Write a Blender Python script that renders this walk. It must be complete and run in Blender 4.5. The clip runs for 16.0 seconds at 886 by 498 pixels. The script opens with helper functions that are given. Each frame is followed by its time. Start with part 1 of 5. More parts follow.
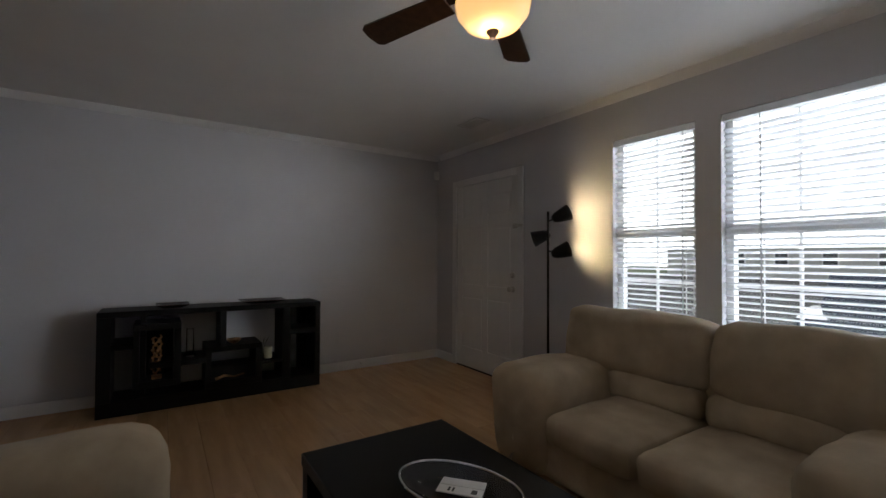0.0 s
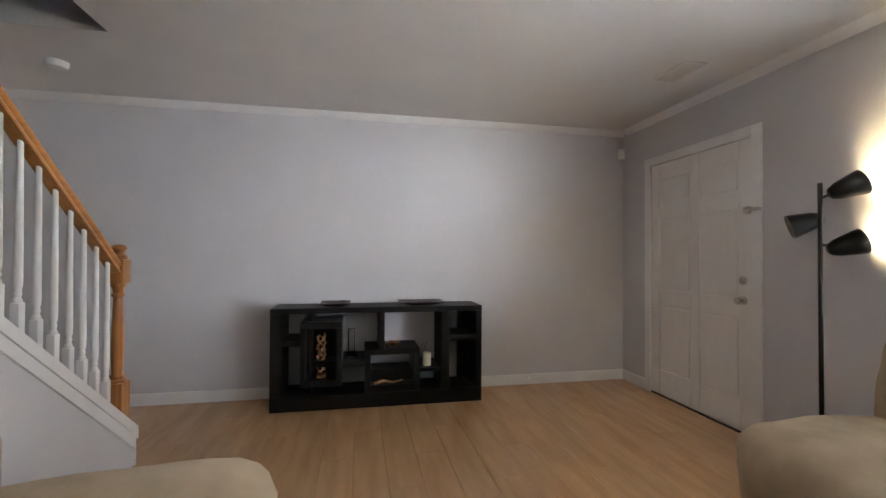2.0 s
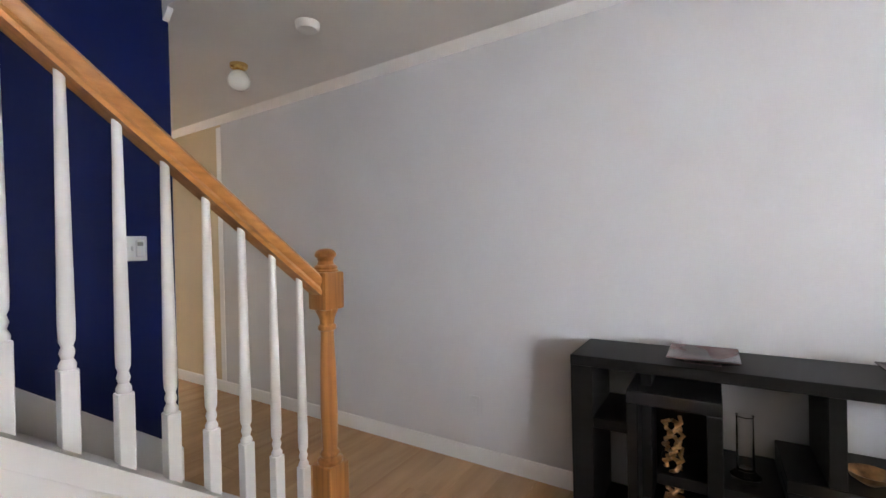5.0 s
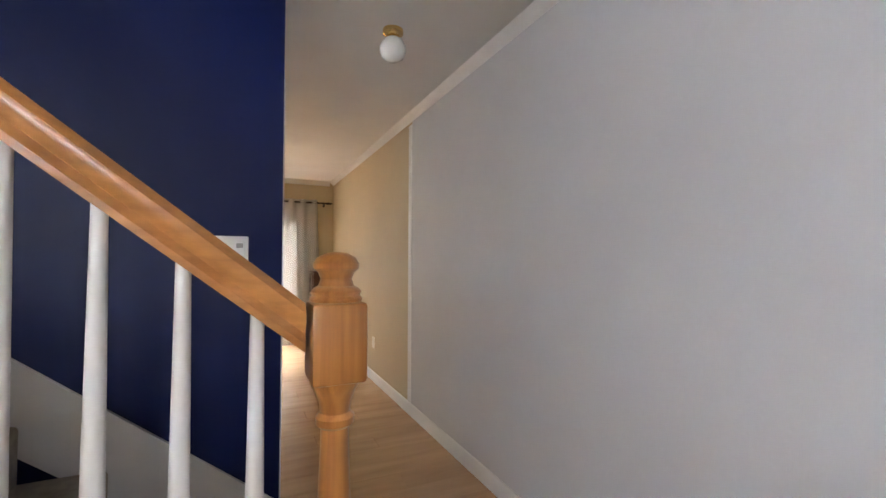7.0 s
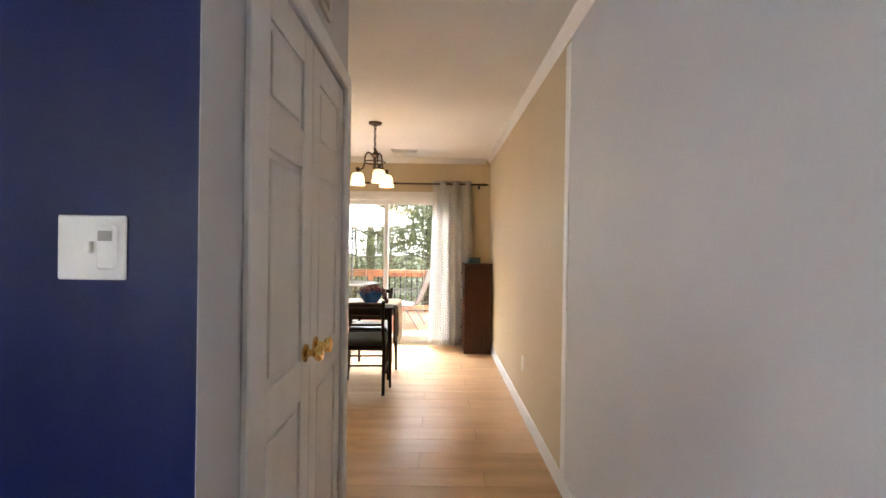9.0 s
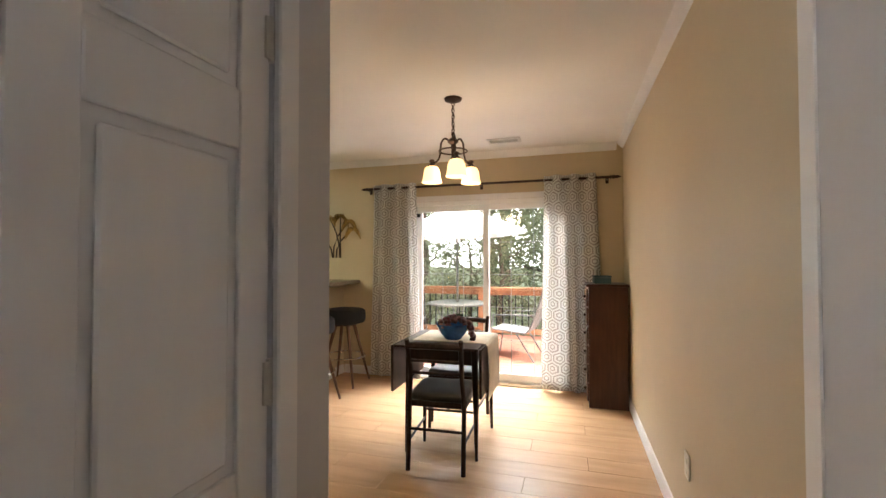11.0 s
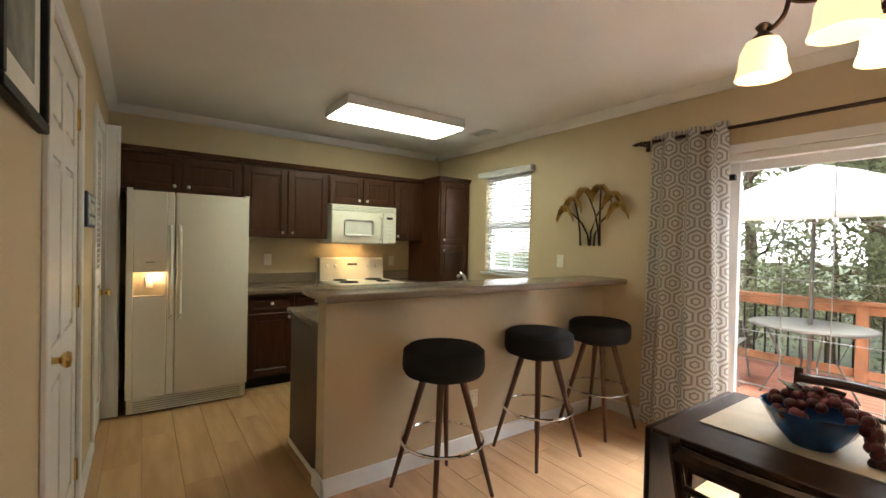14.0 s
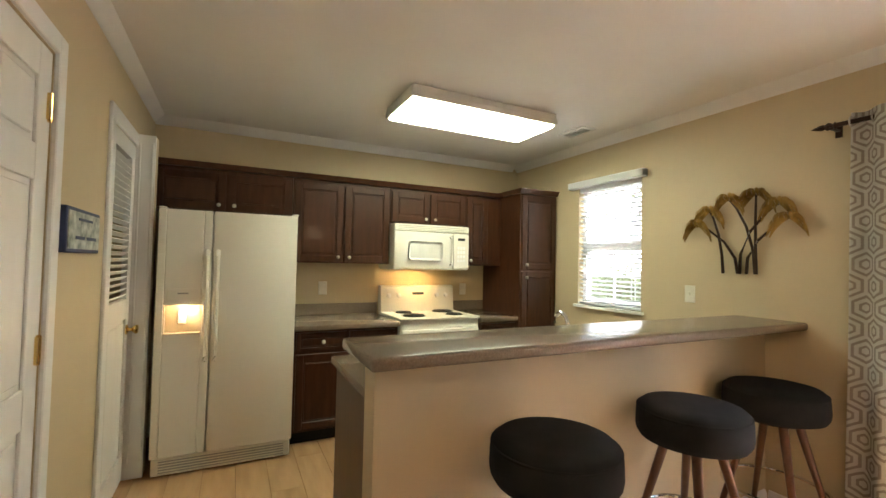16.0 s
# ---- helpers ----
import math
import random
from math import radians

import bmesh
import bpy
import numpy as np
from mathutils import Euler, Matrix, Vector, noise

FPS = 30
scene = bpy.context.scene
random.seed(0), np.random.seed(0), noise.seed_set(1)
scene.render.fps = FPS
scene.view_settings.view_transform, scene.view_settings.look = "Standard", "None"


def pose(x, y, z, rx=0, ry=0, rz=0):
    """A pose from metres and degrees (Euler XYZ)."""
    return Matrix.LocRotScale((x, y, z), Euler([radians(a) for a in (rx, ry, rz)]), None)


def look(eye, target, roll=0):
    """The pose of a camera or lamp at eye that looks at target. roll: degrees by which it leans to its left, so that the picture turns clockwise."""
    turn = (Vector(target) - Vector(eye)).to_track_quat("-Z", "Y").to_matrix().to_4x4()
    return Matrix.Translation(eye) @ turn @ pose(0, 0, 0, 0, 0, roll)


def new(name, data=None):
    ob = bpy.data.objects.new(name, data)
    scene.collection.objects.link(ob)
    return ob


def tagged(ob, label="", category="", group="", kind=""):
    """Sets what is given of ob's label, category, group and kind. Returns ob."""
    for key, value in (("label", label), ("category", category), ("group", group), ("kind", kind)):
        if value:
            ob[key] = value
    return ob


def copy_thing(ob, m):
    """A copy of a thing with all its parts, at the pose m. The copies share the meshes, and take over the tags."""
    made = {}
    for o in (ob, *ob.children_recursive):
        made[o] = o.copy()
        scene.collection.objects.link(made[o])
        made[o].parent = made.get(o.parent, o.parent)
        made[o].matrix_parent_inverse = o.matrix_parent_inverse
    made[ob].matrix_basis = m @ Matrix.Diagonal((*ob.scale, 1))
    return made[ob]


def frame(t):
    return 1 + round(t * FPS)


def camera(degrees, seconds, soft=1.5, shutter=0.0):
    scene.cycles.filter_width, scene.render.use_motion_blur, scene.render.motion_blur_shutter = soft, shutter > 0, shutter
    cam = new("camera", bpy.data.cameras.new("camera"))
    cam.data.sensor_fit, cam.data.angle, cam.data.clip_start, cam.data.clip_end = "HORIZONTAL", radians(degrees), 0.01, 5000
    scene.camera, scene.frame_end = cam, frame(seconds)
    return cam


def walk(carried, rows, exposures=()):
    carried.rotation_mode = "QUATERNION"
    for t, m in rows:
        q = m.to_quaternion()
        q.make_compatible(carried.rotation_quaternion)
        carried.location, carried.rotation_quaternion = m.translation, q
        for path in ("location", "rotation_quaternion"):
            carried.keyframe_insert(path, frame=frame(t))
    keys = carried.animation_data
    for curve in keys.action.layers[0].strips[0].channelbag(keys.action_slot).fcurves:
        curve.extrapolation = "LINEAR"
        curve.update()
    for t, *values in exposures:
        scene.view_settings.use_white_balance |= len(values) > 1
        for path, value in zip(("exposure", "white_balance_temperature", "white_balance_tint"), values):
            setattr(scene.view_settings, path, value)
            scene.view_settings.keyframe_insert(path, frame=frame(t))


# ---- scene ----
cam = camera(92.1, 16.0)
PATH = [
    (0, (-0.08, 0.53, 1.251), (1.588, -0.572, 1.287), 0.3),
    (0.5, (0.053, 0.451, 1.255), (1.797, -0.527, 1.285), 0.4),
    (1, (0.216, 0.394, 1.229), (2.027, -0.453, 1.267), 0.5),
    (1.5, (0.374, 0.316, 1.233), (2.27, -0.319, 1.267), 0.2),
    (2, (0.546, 0.258, 1.238), (2.508, -0.13, 1.266), 0.3),
    (2.5, (0.779, 0.242, 1.241), (2.772, 0.072, 1.275), 0.5),
    (3, (1.038, 0.233, 1.238), (3.037, 0.286, 1.269), 0.8),
    (3.5, (1.315, 0.18, 1.268), (3.287, 0.514, 1.278), 0.9),
    (4, (1.595, 0.223, 1.296), (3.517, 0.774, 1.296), 1.1),
    (4.2, (1.708, 0.244, 1.294), (3.603, 0.883, 1.302), 1.1),
    (6.3, (2.944, 0.7, 1.278), (4.111, 2.324, 1.301), -2.4),
    (6.5, (3.007, 0.729, 1.272), (4.108, 2.398, 1.319), -1.0),
    (7, (3.175, 0.846, 1.276), (4.022, 2.657, 1.33), 0.2),
    (7.5, (3.372, 1.11, 1.296), (3.967, 3.019, 1.335), 0.9),
    (8, (3.52, 1.355, 1.31), (3.87, 3.324, 1.326), 0.9),
    (8.5, (3.648, 1.624, 1.305), (3.806, 3.617, 1.304), 0.7),
    (8.7, (3.693, 1.741, 1.31), (3.794, 3.739, 1.299), 0.8),
    (10.8, (3.932, 2.981, 1.355), (3.455, 4.923, 1.392), -0.1),
    (11, (3.938, 3.089, 1.355), (3.368, 5.006, 1.397), -0.1),
    (11.5, (3.943, 3.338, 1.35), (3.156, 5.176, 1.407), 0.5),
    (12, (3.892, 3.591, 1.354), (2.919, 5.338, 1.403), 1.0),
    (12.5, (3.844, 3.836, 1.349), (2.689, 5.468, 1.378), 1.3),
    (13, (3.781, 4.055, 1.349), (2.428, 5.529, 1.355), 1.6),
    (13.5, (3.693, 4.298, 1.376), (2.165, 5.588, 1.349), 1.5),
    (14, (3.514, 4.449, 1.359), (1.879, 5.601, 1.329), 1.3),
    (14.5, (3.342, 4.609, 1.341), (1.617, 5.622, 1.326), 0.8),
    (15, (3.169, 4.725, 1.342), (1.395, 5.647, 1.349), 0.5),
    (15.5, (2.964, 4.766, 1.371), (1.173, 5.657, 1.402), 0.8),
    (16, (2.798, 4.78, 1.389), (1.003, 5.661, 1.455), 1.2),
]
walk(cam, [(t, look(eye, aim, roll)) for t, eye, aim, roll in PATH],
     [(0, -1.6), (0.5, -1.4), (1, -0.92), (1.5, -0.3), (2, 0.2), (2.5, 0.45), (3, 0.6), (4.2, 0.7), (7, 0.75), (8.5, 1.05), (11, 0.6), (12.5, 0.3), (14, 0.36), (16, 0.85)])

# ---- light ----
world = bpy.data.worlds.new("sky")
scene.world = world
world.use_nodes = True
wn = world.node_tree
sky = wn.nodes.new("ShaderNodeTexSky")
sky.sky_type, sky.sun_disc, sky.sun_elevation, sky.sun_rotation = "NISHITA", False, radians(58), radians(107)
wn.links.new(sky.outputs[0], wn.nodes["Background"].inputs[0])
wn.nodes["Background"].inputs[1].default_value = 0.15


def lamp(name, kind, m, power, color, size=0.1, size_y=None, spot=None):
    d = bpy.data.lights.new(name, kind)
    d.energy, d.color = power, color
    if kind == "AREA":
        d.shape, d.size, d.size_y = "RECTANGLE", size, size_y or size
    elif kind == "SUN":
        d.angle = size
    else:
        d.shadow_soft_size = size
    if spot:
        d.spot_size, d.spot_blend = radians(spot), 0.6
    ob = new(name, d)
    ob.matrix_world = m
    return ob


lamp("sun", "SUN", look((0, 0, 0), (-0.5, 0.38, -0.80)), 5, (1, 0.95, 0.88), radians(10))
lamp("sky_front_window", "AREA", look((-1.0, -4.3, 2.65), (-1.0, -2.3, 2.55)), 3300, (0.87, 0.935, 1), 9.0, 2.6)
# added fill lamp, out of view to the west, brightens the east wall
lamp("fill_front_west", "AREA", look((-4.6, -4.3, 2.3), (1.0, -2.3, 1.6)), 4800, (0.86, 0.93, 1), 5.6, 2.5)
lamp("sky_patio_door", "AREA", look((3.05, 9.4, 3.6), (3.05, 7.5, 0.9)), 980, (0.93, 0.97, 1), 3.0, 1.4)
lamp("sky_kitchen_window", "AREA", look((0.1, 8.9, 3.2), (0.1, 7.6, 1.3)), 240, (0.97, 1, 0.98), 1.4, 0.9)

# ---- materials ----


def mat(name, color, rough=0.6, metal=0.0, var=0.06, scale=6.0, bump=0.05, bscale=150.0, stretch=(1, 1, 1), color2=None, emit=None, power=0.0, rand=0.0, coat=0.0):
    m = bpy.data.materials.new(name)
    m.use_nodes = True
    nt = m.node_tree
    b = nt.nodes["Principled BSDF"]
    b.inputs["Roughness"].default_value, b.inputs["Metallic"].default_value = rough, metal
    b.inputs["Coat Weight"].default_value = coat
    tc = nt.nodes.new("ShaderNodeTexCoord")
    mp = nt.nodes.new("ShaderNodeMapping")
    mp.inputs["Scale"].default_value = stretch
    nt.links.new(tc.outputs["Object"], mp.inputs[0])
    src = mp.outputs[0]
    if rand:
        oi = nt.nodes.new("ShaderNodeObjectInfo")
        add = nt.nodes.new("ShaderNodeVectorMath")
        mul = nt.nodes.new("ShaderNodeMath")
        mul.operation = "MULTIPLY"
        mul.inputs[1].default_value = 37.0
        nt.links.new(oi.outputs["Random"], mul.inputs[0])
        nt.links.new(mp.outputs[0], add.inputs[0])
        nt.links.new(mul.outputs[0], add.inputs[1])
        src = add.outputs[0]
    n1 = nt.nodes.new("ShaderNodeTexNoise")
    n1.inputs["Scale"].default_value, n1.inputs["Detail"].default_value = scale, 6
    nt.links.new(src, n1.inputs[0])
    mix = nt.nodes.new("ShaderNodeMix")
    mix.data_type = "RGBA"
    c = Vector(color)
    lo = tuple(c * (1 - var * 2)) + (1,)
    hi = tuple((Vector(color2) if color2 else c * (1 + var))) + (1,)
    mix.inputs["A"].default_value, mix.inputs["B"].default_value = lo, hi
    ramp = nt.nodes.new("ShaderNodeMapRange")
    ramp.inputs[1].default_value, ramp.inputs[2].default_value = 0.3, 0.7
    nt.links.new(n1.outputs["Fac"], ramp.inputs[0])
    nt.links.new(ramp.outputs[0], mix.inputs["Factor"])
    out = mix.outputs["Result"]
    if rand:
        hsv = nt.nodes.new("ShaderNodeHueSaturation")
        mr = nt.nodes.new("ShaderNodeMapRange")
        mr.inputs[3].default_value, mr.inputs[4].default_value = 1 - rand, 1 + rand
        nt.links.new(oi.outputs["Random"], mr.inputs[0])
        nt.links.new(mr.outputs[0], hsv.inputs["Value"])
        nt.links.new(out, hsv.inputs["Color"])
        out = hsv.outputs[0]
    nt.links.new(out, b.inputs["Base Color"])
    n2 = nt.nodes.new("ShaderNodeTexNoise")
    n2.inputs["Scale"].default_value, n2.inputs["Detail"].default_value = bscale, 3
    nt.links.new(src, n2.inputs[0])
    bp = nt.nodes.new("ShaderNodeBump")
    bp.inputs["Strength"].default_value, bp.inputs["Distance"].default_value = bump, 0.004
    nt.links.new(n2.outputs["Fac"], bp.inputs["Height"])
    nt.links.new(bp.outputs[0], b.inputs["Normal"])
    if emit:
        b.inputs["Emission Color"].default_value, b.inputs["Emission Strength"].default_value = (*emit, 1), power
    return m


def glass_mat(name, color=(1, 1, 1), rough=0.0):
    m = bpy.data.materials.new(name)
    m.use_nodes = True
    b = m.node_tree.nodes["Principled BSDF"]
    b.inputs["Base Color"].default_value = (*color, 1)
    b.inputs["Transmission Weight"].default_value, b.inputs["Roughness"].default_value = 1, rough
    b.inputs["IOR"].default_value = 1.45
    return m


M_GREY = mat("grey_lavender_wall_paint", (0.55, 0.545, 0.57), 0.55, var=0.02, scale=2, bump=0.08, bscale=220)
M_TAN = mat("tan_wall_paint", (0.54, 0.435, 0.285), 0.55, var=0.02, scale=2, bump=0.08, bscale=220)
M_BLUE = mat("navy_wall_paint", (0.0022, 0.0068, 0.055), 0.45, var=0.06, scale=2, bump=0.12, bscale=220)
M_CEIL = mat("ceiling_paint", (0.74, 0.73, 0.72), 0.8, var=0.02, scale=2, bump=0.1, bscale=160)
M_TRIM = mat("white_trim_paint", (0.74, 0.735, 0.74), 0.35, var=0.02, scale=4, bump=0.03)
M_DOOR = mat("white_door_paint", (0.74, 0.73, 0.72), 0.4, var=0.015, scale=5, bump=0.03, bscale=90, stretch=(4, 4, 0.6))
M_FLOOR = mat("oak_laminate", (0.46, 0.275, 0.147), 0.27, var=0.06, scale=3, bump=0.02, bscale=30, stretch=(0.6, 4, 1), color2=(0.53, 0.33, 0.182), rand=0.035)
M_JOINT = mat("floor_joint", (0.22, 0.13, 0.07), 0.7)
M_OAK = mat("honey_oak", (0.34, 0.135, 0.033), 0.3, var=0.10, scale=4, bump=0.03, bscale=60, stretch=(0.5, 14, 14), color2=(0.43, 0.18, 0.05), coat=0.3)
M_OAKV = mat("honey_oak_upright", (0.28, 0.10, 0.024), 0.3, var=0.10, scale=4, bump=0.03, bscale=60, stretch=(14, 14, 0.5), color2=(0.40, 0.165, 0.045), coat=0.3)
M_CARPET = mat("beige_stair_carpet", (0.40, 0.35, 0.29), 0.95, var=0.1, scale=30, bump=0.8, bscale=500)
M_BLACK = mat("black_brown_veneer", (0.007, 0.0065, 0.007), 0.45, var=0.15, scale=4, bump=0.05, bscale=60, stretch=(1, 1, 8))
M_SOFA = mat("tan_microfibre", (0.41, 0.325, 0.225), 0.9, var=0.09, scale=7, bump=0.35, bscale=350)
M_METALB = mat("black_lamp_metal", (0.012, 0.011, 0.01), 0.35, 0.6)
M_BRONZE = mat("oiled_bronze", (0.045, 0.025, 0.018), 0.4, 0.7, var=0.15, scale=20)
M_GOLD = mat("antique_gold_leaf", (0.30, 0.17, 0.045), 0.3, 0.95, var=0.4, scale=9, color2=(0.55, 0.36, 0.11))
M_BRASS = mat("polished_brass", (0.75, 0.52, 0.2), 0.18, 1.0)
M_NICKEL = mat("brushed_nickel", (0.55, 0.53, 0.5), 0.28, 1.0)
M_CHROME = mat("chrome", (0.8, 0.8, 0.82), 0.08, 1.0)
M_DARKWOOD = mat("espresso_cabinet_wood", (0.044, 0.0145, 0.0062), 0.36, var=0.12, scale=4, bump=0.04, bscale=50, stretch=(8, 8, 1), color2=(0.06, 0.021, 0.009), coat=0.08)
M_WALNUT = mat("dark_walnut", (0.034, 0.016, 0.009), 0.38, var=0.25, scale=5, bump=0.05, bscale=60, stretch=(6, 6, 1))
M_LEG = mat("walnut_stool_leg", (0.10, 0.035, 0.014), 0.33, var=0.2, scale=6, stretch=(6, 6, 1))
M_CHARCOAL = mat("charcoal_fabric", (0.018, 0.017, 0.018), 0.95, var=0.12, scale=12, bump=0.5, bscale=420)
M_SEAT = mat("black_vinyl_seat", (0.018, 0.015, 0.013), 0.42, var=0.1, scale=8)
M_APPL = mat("almond_white_enamel", (0.72, 0.69, 0.62), 0.32, var=0.01, scale=3, bump=0.10, bscale=260)
M_APPLG = mat("grey_appliance_plastic", (0.35, 0.34, 0.32), 0.4)
M_BLACKP = mat("black_plastic", (0.015, 0.015, 0.016), 0.35)
M_COUNTER = mat("taupe_laminate_counter", (0.20, 0.155, 0.12), 0.22, var=0.12, scale=160, bump=0.02)
M_PLATE = mat("ivory_plastic", (0.74, 0.71, 0.64), 0.35)
M_WPLATE = mat("white_plastic", (0.78, 0.78, 0.77), 0.35)
M_RUNNER = mat("cream_table_runner", (0.60, 0.53, 0.42), 0.9, var=0.06, scale=12, bump=0.4, bscale=300)
M_BOWL = mat("cobalt_glazed_bowl", (0.012, 0.06, 0.22), 0.15, var=0.3, scale=14, color2=(0.03, 0.12, 0.32))
M_GRAPE = mat("dark_red_grape", (0.09, 0.012, 0.02), 0.3, var=0.3, scale=20, rand=0.3)
M_LEAFD = mat("dull_green_leaf", (0.05, 0.07, 0.03), 0.6)
M_BLIND = mat("white_blind_slat", (0.80, 0.81, 0.83), 0.45, var=0.02)
M_VINYL = mat("white_vinyl_frame", (0.78, 0.78, 0.78), 0.35, var=0.02)
M_GLASS = glass_mat("clear_glass")
M_DECK = mat("red_stained_deck", (0.42, 0.17, 0.11), 0.7, var=0.15, scale=5, stretch=(1, 8, 1), rand=0.12)
M_RAILW = mat("cedar_rail", (0.33, 0.15, 0.075), 0.7, var=0.2, scale=6)
M_SLING = mat("grey_sling_fabric", (0.24, 0.25, 0.24), 0.85, var=0.06, scale=20, bump=0.4, bscale=300)
M_PATIO = mat("grey_patio_metal", (0.16, 0.16, 0.155), 0.45, 0.5)
M_CANVAS = mat("white_canvas", (0.55, 0.55, 0.54), 0.9)
M_BARK = mat("bark", (0.11, 0.075, 0.05), 0.95, var=0.3, scale=12, bump=0.8, bscale=40)
M_LEAF = mat("leaf_green", (0.22, 0.26, 0.13), 0.55, var=0.35, scale=2.5, color2=(0.34, 0.38, 0.22))
M_GRASS = mat("grass", (0.075, 0.105, 0.035), 0.9, var=0.3, scale=3, bump=0.8, bscale=60)
M_ASPH = mat("asphalt", (0.055, 0.055, 0.057), 0.9, var=0.15, scale=5, bump=0.4, bscale=200)
M_SIDING = mat("pale_siding", (0.55, 0.54, 0.50), 0.7, var=0.05)
M_ROOF = mat("roof_shingle", (0.10, 0.09, 0.085), 0.9, var=0.2, scale=10)
M_CARW = mat("white_car_paint", (0.7, 0.7, 0.71), 0.2, coat=1.0)
M_CARD = mat("dark_car_paint", (0.03, 0.035, 0.045), 0.2, coat=1.0)
M_TYRE = mat("tyre_rubber", (0.02, 0.02, 0.02), 0.9)
M_CARGLASS = mat("car_glass", (0.02, 0.025, 0.03), 0.08)
M_AMBER = mat("amber_marbled_glass", (0.75, 0.5, 0.25), 0.3, var=0.3, scale=5, emit=(1.0, 0.58, 0.22), power=3.0)
M_SHADE = mat("frosted_shade_glass", (0.9, 0.8, 0.62), 0.4, emit=(1.0, 0.68, 0.34), power=1.15)
M_TUBE = mat("fluorescent_diffuser", (0.9, 0.9, 0.88), 0.4, emit=(0.93, 1.0, 0.72), power=12.5)
M_BULB = mat("warm_bulb", (0.9, 0.8, 0.6), 0.4, emit=(1.0, 0.72, 0.38), power=30)
M_OPAL = mat("opal_glass_unlit", (0.78, 0.77, 0.75), 0.2)
M_WARMREC = mat("dispenser_recess", (0.62, 0.56, 0.46), 0.4)
M_PICT = mat("dark_picture_print", (0.06, 0.065, 0.06), 0.5, var=0.5, scale=9, color2=(0.20, 0.19, 0.16))
M_MATB = mat("white_mat_board", (0.7, 0.69, 0.66), 0.8)
M_SIGNB = mat("navy_sign_paint", (0.02, 0.035, 0.12), 0.5)
M_SIGNP = mat("pale_sign_panel", (0.45, 0.52, 0.50), 0.6, var=0.3, scale=25, color2=(0.62, 0.64, 0.60))
M_RED = mat("dark_red_glaze", (0.10, 0.03, 0.035), 0.25, var=0.5, scale=7, color2=(0.16, 0.10, 0.10))
M_COPPER = mat("copper_ornament", (0.55, 0.30, 0.14), 0.35, 0.6, var=0.4, scale=20)
M_CANDLE = mat("cream_candle", (0.66, 0.66, 0.52), 0.5)
M_PAPER = mat("white_paper", (0.72, 0.72, 0.72), 0.7)
M_TEAL = mat("teal_tin", (0.03, 0.07, 0.085), 0.45)
M_COIL = mat("burner_coil", (0.02, 0.02, 0.02), 0.5, 0.5)
M_GRILLE = mat("vent_grille_white", (0.62, 0.61, 0.58), 0.4)
M_VENTD = mat("vent_backing", (0.22, 0.21, 0.20), 0.8)


def curtain_mat():
    m = bpy.data.materials.new("hexagon_print_curtain")
    m.use_nodes = True
    nt = m.node_tree
    N, L = nt.nodes.new, nt.links.new
    b = nt.nodes["Principled BSDF"]
    b.inputs["Roughness"].default_value = 0.9
    uv = N("ShaderNodeUVMap")

    def vm(op, a, bb=None):
        n = N("ShaderNodeVectorMath")
        n.operation = op
        for i, v in enumerate((a, bb)):
            if v is None:
                continue
            if isinstance(v, tuple):
                n.inputs[i].default_value = v
            else:
                L(v, n.inputs[i])
        return n.outputs["Value"] if op in ("LENGTH", "DOT_PRODUCT") else n.outputs[0]

    def mm(op, a, bb=0.0):
        n = N("ShaderNodeMath")
        n.operation = op
        for i, v in enumerate((a, bb)):
            if isinstance(v, (int, float)):
                n.inputs[i].default_value = v
            else:
                L(v, n.inputs[i])
        return n.outputs[0]
    p = vm("MULTIPLY", uv.outputs[0], (8.0, 8.0, 0))
    s, hs = (1, 1.732, 1), (0.5, 0.866, 0.5)
    a1 = vm("SUBTRACT", vm("MODULO", vm("ADD", p, (20, 20 * 1.732, 0)), s), hs)
    a2 = vm("SUBTRACT", vm("MODULO", vm("ADD", p, (20.5, 20 * 1.732 + 0.866, 0)), s), hs)
    pick = mm("LESS_THAN", vm("LENGTH", vm("MULTIPLY", a1, (1, 1, 0))), vm("LENGTH", vm("MULTIPLY", a2, (1, 1, 0))))
    mx = N("ShaderNodeMix")
    mx.data_type = "VECTOR"
    L(pick, mx.inputs["Factor"])
    L(a2, mx.inputs[4])
    L(a1, mx.inputs[5])
    sep = N("ShaderNodeSeparateXYZ")
    L(vm("ABSOLUTE", mx.outputs[1]), sep.inputs[0])
    d = mm("MAXIMUM", sep.outputs[0], mm("ADD", mm("MULTIPLY", sep.outputs[0], 0.5), mm("MULTIPLY", sep.outputs[1], 0.866)))
    r1 = mm("LESS_THAN", mm("ABSOLUTE", mm("SUBTRACT", d, 0.385)), 0.048)
    r2 = mm("LESS_THAN", mm("ABSOLUTE", mm("SUBTRACT", d, 0.165)), 0.042)
    band = mm("MAXIMUM", r1, r2)
    mix = N("ShaderNodeMix")
    mix.data_type = "RGBA"
    mix.inputs["A"].default_value, mix.inputs["B"].default_value = (0.82, 0.81, 0.79, 1), (0.47, 0.425, 0.39, 1)
    L(band, mix.inputs["Factor"])
    L(mix.outputs["Result"], b.inputs["Base Color"])
    tr = N("ShaderNodeBsdfTranslucent")
    L(mix.outputs["Result"], tr.inputs[0])
    ms = N("ShaderNodeMixShader")
    ms.inputs[0].default_value = 0.64
    L(b.outputs[0], ms.inputs[1])
    L(tr.outputs[0], ms.inputs[2])
    L(ms.outputs[0], nt.nodes["Material Output"].inputs[0])
    return m


M_CURTAIN = curtain_mat()


